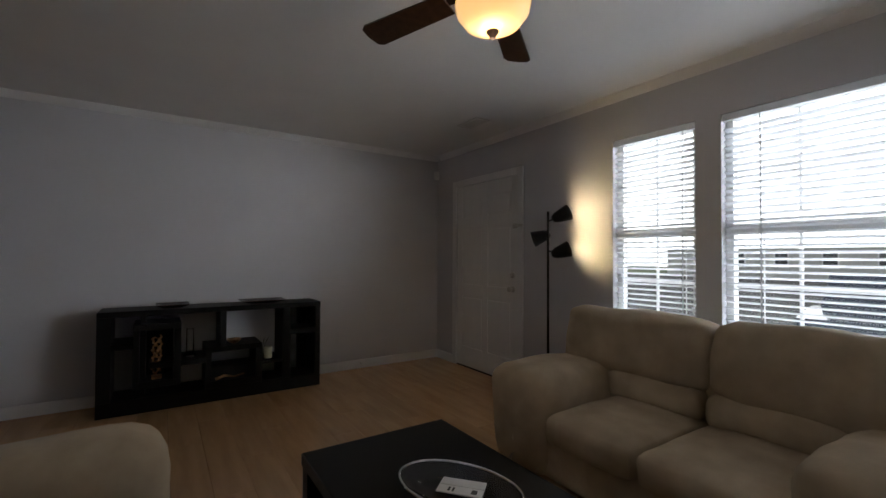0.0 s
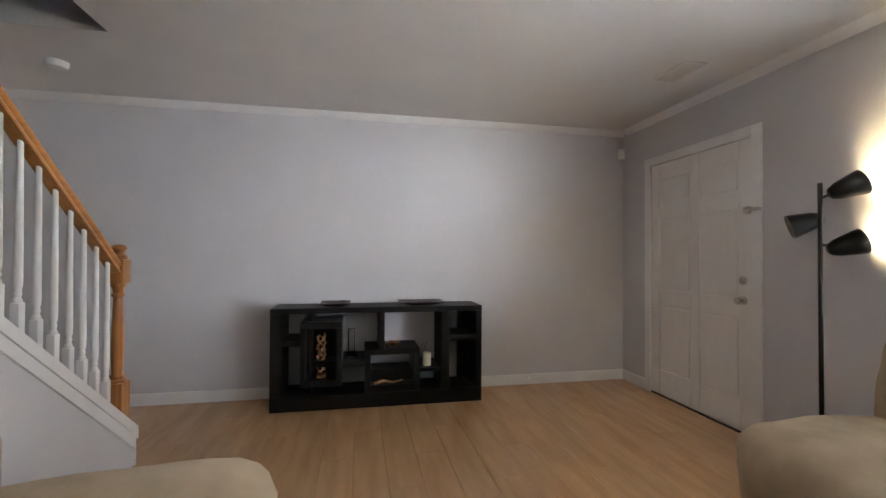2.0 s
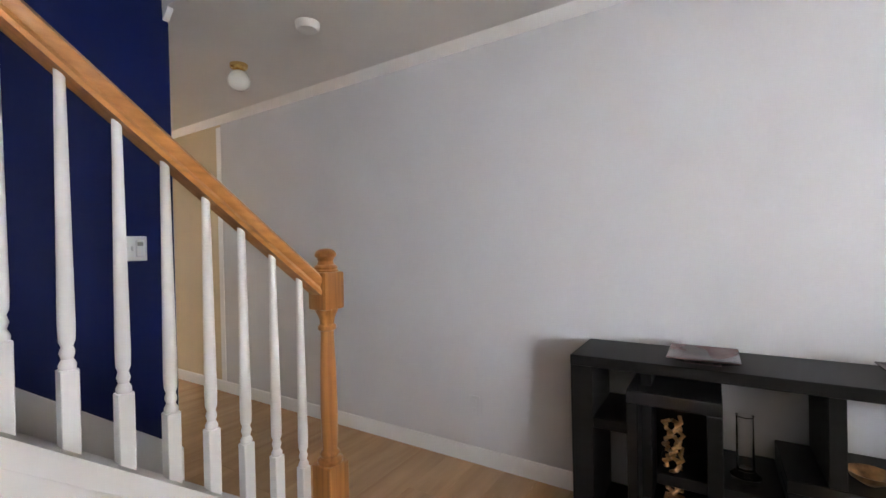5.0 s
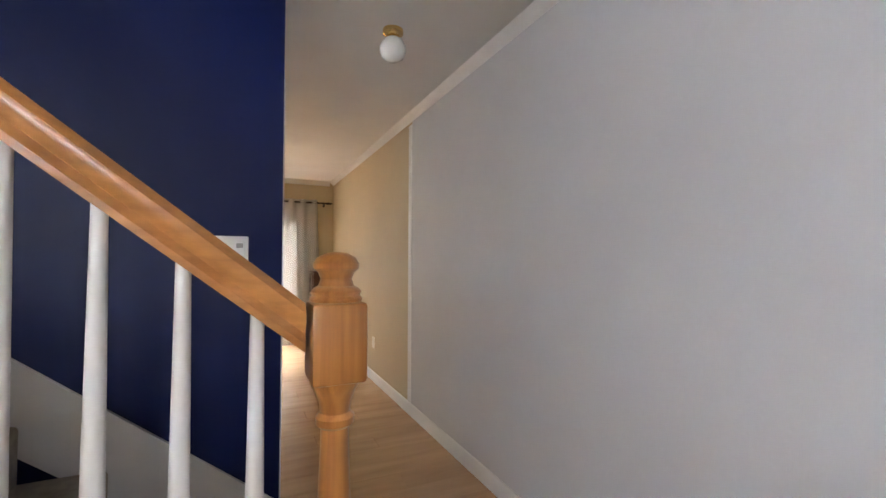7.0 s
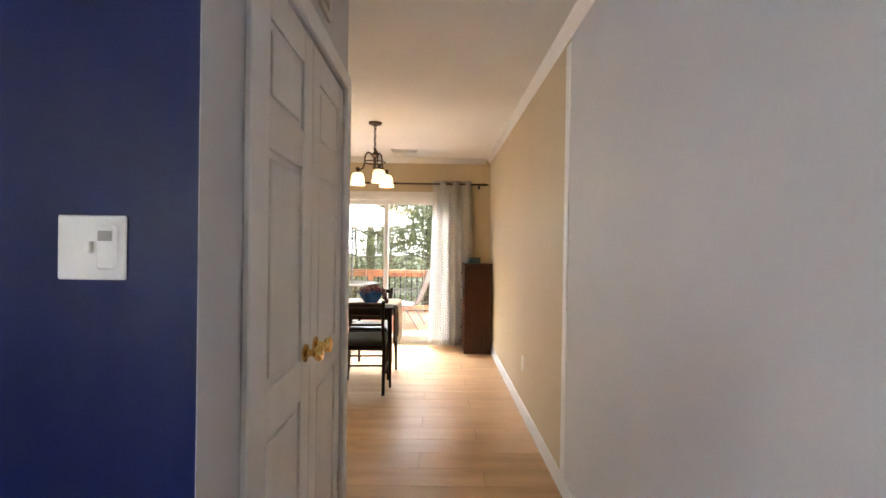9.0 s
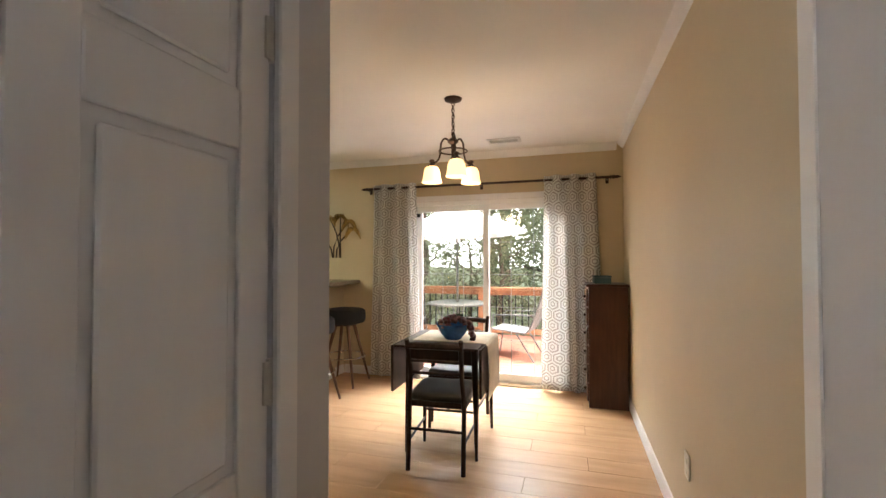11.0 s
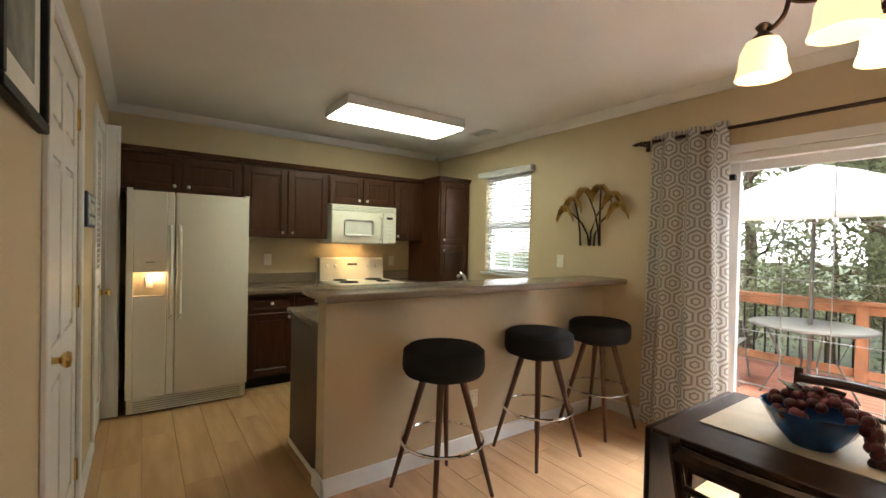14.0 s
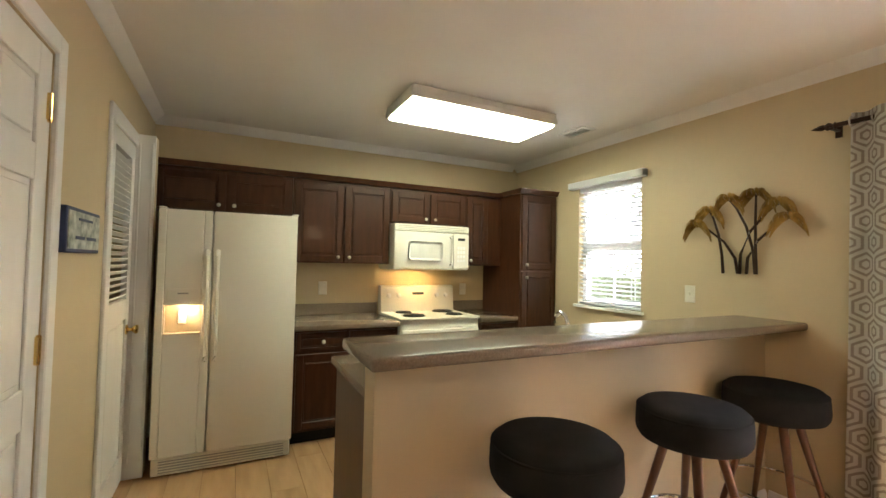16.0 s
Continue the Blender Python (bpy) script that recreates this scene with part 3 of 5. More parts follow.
part("track", S().box(0, 1.72, -0.09, -0.062, 0, 0.03, 0.004), M_NICKEL, w)
part("door_sensor", S().box(0.06, 0.10, -0.055, -0.02, 1.82, 1.86, 0.004), M_BLACKP, w)
casing("x", 2.2, 3.92, 1.99, YN, -1, 0.06)

# ---- stairs ----
SL = 0.79


def cap_z(x):
    return 0.225 + (3.37 - x) * SL


xt = 3.37 - (H - 0.225) / SL
setting("wall_stair_knee", S().prism([(3.355, 0), (3.355, cap_z(3.355) - 0.045), (xt, H - 0.045), (xt, H), (-2, H), (-2, 0)], "y", 1.54, 1.64), M_GREY, "pale grey sloping knee wall under the stair rail")
part_cap = setting("trim_stair_cap", S().prism([(3.375, 0.15), (3.375, cap_z(3.375)), (xt, H), (xt, H - 0.06), (3.36, cap_z(3.36) - 0.06)], "y", 1.52, 1.66), M_TRIM, "white sloping cap board of the knee wall", "trim")
setting("trim_stair_fascia", S().prism([(3.365, cap_z(3.365) - 0.062), (xt, H - 0.062), (xt + 0.08, H - 0.16), (3.365, cap_z(3.365) - 0.135)], "y", 1.528, 1.54), M_TRIM, "white fascia under the stair cap", "trim")
setting("trim_stair_end", S().box(3.356, 3.37, 1.53, 1.65, 0, 0.148), M_TRIM, "white end board of the knee wall", "trim")
setting("trim_stair_skirt", S().prism([(3.33, 0), (3.33, 0.30), (0.55, 0.30 + 2.78 * SL), (0.55, 2.2)], "y", YB - 0.018, YB), M_TRIM, "white skirt board along the navy wall", "trim")
st = thing("staircase", "carpeted straight staircase beside the navy wall", "stairs")
RISE, RUN = 0.186, 0.2355
for i in range(13):
    x = 3.24 - i * RUN
    part("step", S().box(x - RUN - 0.03, x, 1.641, YB - 0.019, 0, (i + 1) * RISE, 0.018, 3), M_CARPET, st)

bal = thing("stair_balustrade", "honey oak handrail and newel with white turned balusters", "railing")
newel = part("newel_post", S().box(3.277, 3.372, 1.565, 1.66, 0.205, 0.50, 0.004), M_OAKV, bal, "turned honey oak newel")
prof = [(0.046, 0.50), (0.047, 0.512), (0.033, 0.522), (0.037, 0.534), (0.027, 0.55), (0.030, 0.60), (0.0315, 0.70), (0.029, 0.85), (0.0245, 0.965), (0.0245, 0.985), (0.033, 0.992), (0.034, 1.004), (0.026, 1.012), (0.028, 1.03), (0.036, 1.05), (0.041, 1.058), (0.043, 1.068)]
part("shaft", S().lathe(prof, 20, pose(3.325, 1.613, 0)), M_OAKV, newel)
part("block", S().box(3.278, 3.372, 1.566, 1.66, 1.066, 1.204, 0.008, 2), M_OAKV, newel)
part("cap", S().lathe([(0.044, 1.204), (0.046, 1.209), (0.041, 1.214), (0.044, 1.221), (0.039, 1.227), (0.031, 1.231), (0.027, 1.243), (0.031, 1.254), (0.039, 1.261), (0.04, 1.270), (0.033, 1.281), (0.019, 1.289), (0, 1.291)], 48, pose(3.325, 1.613, 0)), M_OAKV, newel)


def rail_z(x):
    return 1.14 + (3.25 - x) * 0.803


rp = [(-0.028, 0.0), (0.028, 0.0), (0.03, 0.012), (0.022, 0.026), (0.031, 0.042), (0.03, 0.056), (0.016, 0.07), (-0.016, 0.07), (-0.03, 0.056), (-0.031, 0.042), (-0.022, 0.026), (-0.03, 0.012)]
s = S()
A = [s.bm.verts.new((3.27, 1.605 + u, rail_z(3.27) + v * 1.15)) for u, v in rp]
B = [s.bm.verts.new((1.60, 1.605 + u, rail_z(1.60) + v * 1.15)) for u, v in rp]
for i in range(len(rp)):
    s.bm.faces.new((A[i], A[(i + 1) % len(rp)], B[(i + 1) % len(rp)], B[i]))
s.bm.faces.new(A)
s.bm.faces.new(B[::-1])
part("handrail", s, M_OAK, bal, "moulded honey oak handrail")
for i in range(16):
    x = 3.197 - i * 0.1045
    z0, z1 = cap_z(x) - 0.02, rail_z(x) + 0.02
    if z1 > H + 0.35:
        break
    L = z1 - z0
    s = S().box(-0.017, 0.017, -0.017, 0.017, 0, 0.20, 0.002)
    s.lathe([(0.016, 0.20), (0.017, 0.21), (0.011, 0.222), (0.015, 0.236), (0.011, 0.25), (0.0155, 0.262), (0.0165, 0.30), (0.0145, 0.5), (0.0105, L)], 10)
    part("baluster", s, M_TRIM, bal, "white turned baluster", pose(x, 1.605, z0))

# ---- living room ----


def cushion(x0, x1, y0, y1, z0, z1, r=0.06, puff=0.02, m=None):
    """A soft rounded block, domed on top."""
    s = S()
    s.box(x0, x1, y0, y1, z0, z1)
    bmesh.ops.subdivide_edges(s.bm, edges=s.bm.edges[:], cuts=9, use_grid_fill=True)
    c = Vector(((x0 + x1) / 2, (y0 + y1) / 2, (z0 + z1) / 2))
    h = Vector(((x1 - x0) / 2, (y1 - y0) / 2, (z1 - z0) / 2))
    for v in s.bm.verts:
        d = v.co - c
        q = Vector([max(-(h[k] - r), min(h[k] - r, d[k])) for k in range(3)])
        e = d - q
        if e.length > 1e-6:
            e = e.normalized() * min(r, max(abs(e.x), abs(e.y), abs(e.z)))
        n = q + e
        f = [1 - min(1, abs(n[k]) / h[k]) ** 2 for k in range(3)]
        n.z += math.copysign(puff, n.z) * f[0] * f[1] if abs(n.z) > h.z - r else 0
        n.y += math.copysign(puff, n.y) * f[0] * f[2] if abs(n.y) > h.y - r else 0
        n += Vector((0.006, 0.006, 0.006)) * noise.noise((v.co) * 6.0)
        v.co = c + n
        if m:
            v.co = m @ v.co
    return s


def rumple(sh, amount, freq, seed):
    """Soft uneven wrinkles and sagging in upholstery."""
    for v in sh.bm.verts:
        q = Vector((v.co.x * freq + seed, v.co.y * freq, v.co.z * freq * 1.6))
        v.co += amount * Vector((0.5 * noise.noise(q), noise.noise(q + Vector((7, 3, 1))), noise.noise(q + Vector((1, 9, 4)))))
    return sh


def sofa(name, label, cat, w, seats, m, aw):
    """Faces +y; origin at the floor under its back centre."""
    t = thing(name, label, cat, m)
    part("base", cushion(-w / 2 + aw - 0.05, w / 2 - aw + 0.05, 0.06, 0.91, 0.06, 0.31, 0.03, 0.0), M_SOFA, t)
    part("back_frame", cushion(-w / 2 + 0.10, w / 2 - 0.10, 0.0, 0.28, 0.08, 0.80, 0.08, 0.0), M_SOFA, t)
    for sx in (-1, 1):
        a, b = sorted((sx * (w / 2), sx * (w / 2 - aw)))
        sh = cushion(a, b, 0.05, 0.95, 0.05, 0.615, 0.11, 0.02, pose(0, 0.95, 0.62, 3) @ pose(0, -0.95, -0.62))
        for v in sh.bm.verts:
            v.co.x -= sx * 0.09 * max(0, 1 - v.co.z / 0.55) if sx * v.co.x > w / 2 - aw / 2 else 0
        part("arm", rumple(sh, 0.012, 4, sx), M_SOFA, t, "plump rounded arm")
    sw = (w - 2 * aw) / seats
    over = aw - 0.07 if seats > 1 else 0.12
    for i in range(seats):
        x = -w / 2 + aw + i * sw
        part("seat_cushion", rumple(cushion(x + 0.004, x + sw - 0.004, 0.22, 0.965, 0.27, 0.43, 0.05, 0.015), 0.012, 5, i), M_SOFA, t)
        part("lumbar_cushion", rumple(cushion(x - (0.05 if i == 0 else 0) + 0.004, x + sw + (0.05 if i == seats - 1 else 0) - 0.004, 0.15, 0.385, 0.40, 0.57, 0.06, 0.012), 0.014, 5, i + 4), M_SOFA, t, "soft lumbar roll")
        part("back_cushion", rumple(cushion(x - (over if i == 0 else 0) + 0.004, x + sw + (over if i == seats - 1 else 0) - 0.004, 0.05, 0.35, 0.52, 0.915, 0.075, 0.02, pose(0, 0.2, 0.56, 7) @ pose(0, -0.2, -0.56)), 0.022, 4.5, i + 9), M_SOFA, t, "overstuffed pillow back")
    for sx in (-1, 1):
        for y in (0.14, 0.82):
            part("foot", S().lathe([(0.02, 0), (0.03, 0.07)], 10, pose(sx * (w / 2 - 0.2), y, 0)), M_WALNUT, t)
    return t


sofa("sofa", "tan microfibre two-seat sofa below the front windows", "sofa", 2.0, 2, pose(1.005, -2.12, 0), 0.48)
sofa("armchair", "tan microfibre armchair backing onto the knee wall", "armchair", 1.02, 1, pose(1.55, 1.47, 0, 0, 0, 180), 0.33)

t = thing("coffee_table", "black-brown square coffee table with thick top", "table", pose(1.30, -0.32, 0))
part("tabletop", S().box(-0.44, 0.44, -0.35, 0.35, 0.38, 0.43, 0.004), M_BLACK, t)
for sx in (-1, 1):
    for sy in (-1, 1):
        part("leg", S().box(sx * 0.40 - 0.035, sx * 0.40 + 0.035, sy * 0.31 - 0.035, sy * 0.31 + 0.035, 0, 0.38, 0.003), M_BLACK, t)
part("shelf", S().box(-0.36, 0.36, -0.27, 0.27, 0.12, 0.14, 0.003), M_BLACK, t)
t = thing("glass_tray", "clear oval glass tray on the coffee table", "tray", pose(1.125, -0.335, 0.43, 0, 0, 24) @ Matrix.Diagonal((0.85, 0.85, 1, 1)))
part("dish", S().lathe([(0.17, 0), (0.18, 0.004), (0.27, 0.035), (0.275, 0.04), (0.265, 0.036), (0.17, 0.012), (0, 0.011)], 36, Matrix.Diagonal((1, 0.62, 1, 1))), M_GLASS, t)
part("rim", S().tube([(0.272 * math.cos(k * math.pi / 24), 0.169 * math.sin(k * math.pi / 24), 0.038) for k in range(48)], 0.006, 8, True), M_CHROME, t, "shiny silver rim")
t = thing("leaflet", "white folded leaflet with dark print on tray", "leaflet", pose(1.14, -0.36, 0.442, 2, 0, 40))
part("sheet", S().box(-0.08, 0.08, -0.05, 0.05, 0, 0.004).box(-0.08, 0.08, -0.05, 0.0, 0.004, 0.006), M_PAPER, t)
for x0, x1 in ((0.02, 0.028), (0.035, 0.043), (-0.06, -0.04)):
    part("print_bar", S().box(x0, x1, 0.012, 0.038, 0.004, 0.0048), M_BLACKP, t)

# bookcase
t = thing("bookcase", "low black-brown open cube bookcase against grey wall", "bookcase", pose(4.07, 0, 0))


def board(name, y0, y1, z0, z1, x0=0.0, x1=0.35):
    part(name, S().box(x0, x1, y0, y1, z0, z1, 0.003), M_BLACK, t)


board("top_board", -0.78, 0.93, 0.765, 0.81, -0.004)
board("plinth_board", -0.78, 0.93, 0.0, 0.115, 0.0)
board("side_board", 0.84, 0.93, 0.115, 0.765)
board("side_board", -0.78, -0.73, 0.115, 0.765)
board("divider", -0.50, -0.43, 0.115, 0.765)
board("divider", 0.043, 0.09, 0.465, 0.765)
board("divider", 0.62, 0.66, 0.115, 0.765, 0.05)
board("shelf", -0.73, -0.50, 0.515, 0.565)
board("back_panel", -0.73, -0.64, 0.115, 0.515, 0.30)
board("back_panel", -0.73, -0.64, 0.565, 0.765, 0.30)
board("shelf", 0.66, 0.84, 0.51, 0.555)
board("shelf", 0.20, 0.60, 0.34, 0.385)
board("shelf", -0.42, -0.23, 0.27, 0.30)
board("cube_top", -0.25, 0.20, 0.42, 0.465)
board("cube_side", 0.155, 0.20, 0.17, 0.42)
board("cube_side", -0.25, -0.20, 0.17, 0.42)
board("cube_bottom", -0.25, 0.20, 0.115, 0.17)
board("cube_lining", -0.20, 0.155, 0.17, 0.27, 0.12, 0.35)
board("niche_top", 0.38, 0.70, 0.655, 0.705, -0.05, 0.3)
board("niche_side", 0.38, 0.43, 0.25, 0.655, -0.05, 0.3)
board("niche_side", 0.66, 0.70, 0.25, 0.655, -0.05, 0.3)
board("niche_bottom", 0.38, 0.70, 0.20, 0.25, -0.05, 0.3)
board("niche_back", 0.43, 0.66, 0.25, 0.655, 0.2, 0.22)
for nm, lab, y, w, x in (("square_platter", "dark glazed platter on the bookcase top", 0.44, 0.125, 4.2), ("oblong_platter", "dark red oblong platter on bookcase top", -0.27, 0.20, 4.2)):
    p = thing(nm, lab, "platter", pose(x, y, 0.81))
    s = S().lathe([(0.5, 0), (0.52, 0.03), (1.0, 0.22), (1.0, 0.26), (0.5, 0.09), (0, 0.08)], 4, Matrix.Diagonal((0.13, w, 0.13, 1)) @ pose(0, 0, 0, 0, 0, 45) @ Matrix.Diagonal((1.35, 1.35, 1, 1)))
    part("dish", s, M_RED, p)
p = thing("ornament", "carved copper-toned ornament in the bookcase niche", "ornament", pose(4.12, 0.545, 0.25))
s = S().box(-0.035, 0.035, -0.035, 0.035, 0, 0.025, 0.004)
for i in range(26):
    a = i * 2.4
    s.tube([(0.022 * math.cos(a), 0.026 * math.sin(a), 0.03 + i * 0.0115), (0.034 * math.cos(a + 0.7), 0.036 * math.sin(a + 0.7), 0.045 + i * 0.0115), (0.02 * math.cos(a + 1.6), 0.024 * math.sin(a + 1.6), 0.06 + i * 0.0115)], 0.008, 6)
part("figure", s, M_COPPER, p)
p = thing("bud_vase", "slim clear glass vase on a bookcase shelf", "vase", pose(4.17, 0.31, 0.385))
part("vase_body", S().lathe([(0.045, 0), (0.05, 0.02), (0.03, 0.04), (0.028, 0.24), (0.03, 0.245), (0.024, 0.24), (0.024, 0.05), (0, 0.045)], 16), M_GLASS, p)
p = thing("shell_bowl", "small copper shell bowl on the bookcase cube", "bowl", pose(4.17, -0.03, 0.465))
part("bowl", S().lathe([(0.02, 0), (0.05, 0.02), (0.062, 0.04), (0.055, 0.038), (0.02, 0.012), (0, 0.01)], 16), M_COPPER, p)
p = thing("candle", "cream pillar candle on a low bookcase shelf", "candle", pose(4.16, -0.32, 0.30))
part("wax", S().lathe([(0.035, 0), (0.036, 0.1), (0.03, 0.106), (0.01, 0.1), (0, 0.1)], 16), M_CANDLE, p)
p = thing("fern_sprig", "dry fern sprig in a clear glass in bookcase", "plant", pose(4.2, -0.27, 0.30))
s = S()
for i in range(9):
    a = i * 2.4
    s.tube([(0, 0, 0), (0.03 * math.cos(a), 0.03 * math.sin(a), 0.12), (0.07 * math.cos(a), 0.06 * math.sin(a), 0.19)], 0.004, 5, r2=0.001)
part("stem", s, M_LEAFD, p)
p = thing("driftwood", "small driftwood piece in the bookcase cube", "ornament", pose(4.10, 0.0, 0.17))
part("branch", S().tube([(0, 0.12, 0.01), (0.01, 0.05, 0.03), (0, -0.03, 0.015), (0.01, -0.11, 0.03)], 0.014, 7, r2=0.005), M_COPPER, p)

# floor lamp
t = thing("floor_lamp", "black metal floor lamp with three cone heads, lit", "lamp", pose(2.33, -2.08, 0))
part("base", S().lathe([(0.14, 0), (0.14, 0.015), (0.05, 0.03), (0.02, 0.045), (0, 0.046)], 24), M_METALB, t)
part("pole", S().tube([(0, 0, 0.03), (0, 0, 1.62)], 0.011, 10), M_METALB, t)
HEADS = ((1.54, Vector((-0.065, -0.07, 0.045)), Vector((-0.34, -0.50, 0.26))), (1.42, Vector((0.06, 0.01, 0.0)), Vector((0.55, 0.62, -0.28))), (1.30, Vector((-0.065, -0.065, -0.005)), Vector((-0.34, -0.50, 0.20))))
for z, off, aim in HEADS:
    q = aim.normalized().to_track_quat("Z", "Y").to_matrix().to_4x4()
    hd = part("head", S().lathe([(0.018, -0.07), (0.03, -0.062), (0.045, -0.03), (0.062, 0.05), (0.066, 0.075), (0.062, 0.073), (0.042, -0.025), (0.02, -0.05), (0, -0.052)], 20), M_METALB, t, "black cone shade", Matrix.Translation(Vector((0, 0, z)) + off) @ q)
    part("bulb", S().ball((0, 0, 0.0), 0.026, 12), M_BULB, hd)
    part("joint_arm", S().tube([(0, 0, z), tuple(Vector((0, 0, z)) + off * 0.75)], 0.007, 8), M_METALB, t)
# the middle head's beam is added to brighten the east wall and door
for k in range(3):
    z, off, aim = HEADS[k]
    e = Vector((2.33, -2.08, z)) + off + aim.normalized() * 0.05
    lamp("floor_lamp_bulb", "SPOT", look(e, e + aim), 13, (1, 0.76, 0.42), 0.04, spot=150)

# ceiling fan
t = thing("ceiling_fan", "dark bronze ceiling fan with lit amber bowl light", "fan", pose(1.10, -0.46, 0))
part("canopy", S().lathe([(0.0, 2.5), (0.07, 2.5), (0.065, 2.46), (0.02, 2.43), (0, 2.43)], 20), M_BRONZE, t)
part("downrod", S().tube([(0, 0, 2.32), (0, 0, 2.45)], 0.012, 10), M_BRONZE, t)
part("motor", S().lathe([(0.03, 2.34), (0.10, 2.32), (0.11, 2.25), (0.09, 2.20), (0.06, 2.19), (0.05, 2.185)], 24), M_BRONZE, t)
part("bowl_light", S().lathe([(0.05, 2.20), (0.125, 2.19), (0.136, 2.165), (0.13, 2.13), (0.10, 2.09), (0.05, 2.068), (0, 2.064)], 28), M_AMBER, t, "lit amber marbled glass bowl")
part("finial", S().lathe([(0, 2.035), (0.01, 2.04), (0.014, 2.05), (0.022, 2.06), (0.024, 2.068), (0, 2.07)], 14), M_BRONZE, t)
for k in range(5):
    a = 20.5 - 72 * k
    mm_ = pose(0, 0, 2.235, 0, 0, a)
    s = S().prism([(0.2, -0.052), (0.6, -0.066), (0.625, -0.05), (0.632, 0), (0.625, 0.05), (0.6, 0.066), (0.2, 0.052)], "z", -0.004, 0.004)
    bl = part("blade", s, M_WALNUT, t, "dark wood blade", mm_ @ pose(0, 0, 0, 12))
    part("bracket", S().box(0.09, 0.26, -0.016, 0.016, 0.004, 0.010, 0.002), M_BRONZE, bl)


lamp("fan_bulb", "POINT", pose(1.10, -0.46, 2.0), 11, (1, 0.86, 0.68), 0.08)


def vent(name, label, x, y, w, l, rz=0):
    t = thing(name, label, "vent", pose(x, y, H, 0, 0, rz))
    part("frame", S().box(-w / 2, w / 2, -l / 2, -l / 2 + 0.025, -0.012, 0, 0.003).box(-w / 2, w / 2, l / 2 - 0.025, l / 2, -0.012, 0, 0.003).box(-w / 2, -w / 2 + 0.025, -l / 2, l / 2, -0.0115, 0, 0.003).box(w / 2 - 0.025, w / 2, -l / 2, l / 2, -0.0115, 0, 0.003), M_GRILLE, t)
    part("backing", S().box(-w / 2 + 0.02, w / 2 - 0.02, -l / 2 + 0.02, l / 2 - 0.02, -0.003, -0.0005), M_VENTD, t)
    sm = S().box(-w / 2 + 0.024, w / 2 - 0.024, -0.006, 0.006, -0.001, 0.001, m=pose(0, 0, 0, 40)).mesh("slat", M_GRILLE)
    k = int((l - 0.05) / 0.018)
    for i in range(k):
        part("slat", sm, M_GRILLE, t, m=pose(0, -l / 2 + 0.034 + i * 0.018, -0.008))


vent("ceiling_vent", "white slatted ceiling air vent near front door", 3.07, -1.88, 0.30, 0.16)
vent("ceiling_vent", "white slatted ceiling air vent near patio door", 3.33, 7.22, 0.32, 0.16)
vent("ceiling_vent", "white slatted ceiling air vent over the kitchen", 0.13, 7.30, 0.28, 0.15)
t = thing("smoke_detector", "white round smoke detector on the ceiling", "detector", pose(3.79, 2.22, H))
part("housing", S().lathe([(0, -0.04), (0.05, -0.038), (0.062, -0.025), (0.065, 0), (0, 0)], 24), M_WPLATE, t)
t = thing("hall_ceiling_light", "unlit opal globe ceiling light with brass fitting", "lamp", pose(3.88, 2.99, H))
part("fitting", S().lathe([(0, 0), (0.055, 0), (0.055, -0.02), (0.035, -0.035), (0.04, -0.05), (0, -0.05)], 24), M_BRASS, t)
part("globe", S().lathe([(0.035, -0.045), (0.05, -0.055), (0.068, -0.09), (0.07, -0.11), (0.058, -0.145), (0.03, -0.165), (0, -0.17)], 24), M_OPAL, t)


def plate(name, label, m, w=0.075, h=0.118, kind="outlet", material=M_PLATE):
    """A cover plate in x, z that faces -y."""
    t = thing(name, label, kind, m)
    part("cover", S().box(-w / 2, w / 2, -0.007, 0, -h / 2, h / 2, 0.003), material, t)
    if kind == "outlet":
        for z in (-0.025, 0.025):
            part("socket", S().box(-0.014, 0.014, -0.0095, -0.006, z - 0.014, z + 0.014, 0.003), material, t)
    else:
        part("toggle", S().box(-0.005, 0.005, -0.018, -0.006, -0.01, 0.012, 0.002), material, t)
    return t


t = plate("thermostat_switch", "white double plate with switch and thermostat on navy wall", pose(3.132, YB, 1.31), 0.122, 0.116, "switch", M_WPLATE)
part("display", S().box(0.012, 0.048, -0.014, -0.006, -0.04, 0.04, 0.004), M_WPLATE, t)
part("screen", S().box(0.018, 0.042, -0.0155, -0.0135, 0.012, 0.03), M_APPLG, t)
plate("wall_outlet", "ivory outlet on the grey wall", pose(XE, -1.13, 0.35, 0, 0, -90), material=M_GREY)
plate("wall_outlet", "ivory outlet on the grey wall", pose(XE, 1.61, 0.34, 0, 0, -90), material=M_GREY)
plate("wall_outlet", "ivory outlet on the tan wall", pose(XE, 5.31, 0.40, 0, 0, -90))
plate("wall_switch", "ivory light switch under the palm wall art", pose(0.873, YN, 1.21), kind="switch")
plate("wall_outlet", "ivory outlet on the kitchen backsplash", pose(XW, 5.52, 1.14, 0, 0, 90))
plate("wall_outlet", "ivory outlet on the kitchen backsplash", pose(XW, 6.97, 1.12, 0, 0, 90))
plate("wall_outlet", "ivory outlet on the breakfast bar wall", pose(1.34, 6.25, 0.33, 0, 0, 90))
t = thing("door_stop", "small white spring door stop on baseboard", "door stop", pose(XE - 0.016, -1.35, 0.06))
part("spring", S().tube([(0, 0, 0), (-0.06, 0, 0)], 0.007, 8), M_WPLATE, t)
t = thing("wall_sensor", "small white motion sensor in the wall corner", "sensor", pose(4.40, -2.33, 2.26, 0, 0, 45))
part("housing", S().box(-0.03, 0.03, -0.02, 0.02, -0.05, 0.05, 0.01, 2), M_WPLATE, t)
t = thing("return_grille", "grey air grille above the closet door", "vent", pose(XC, 3.38, 2.28, 0, 0, 90))
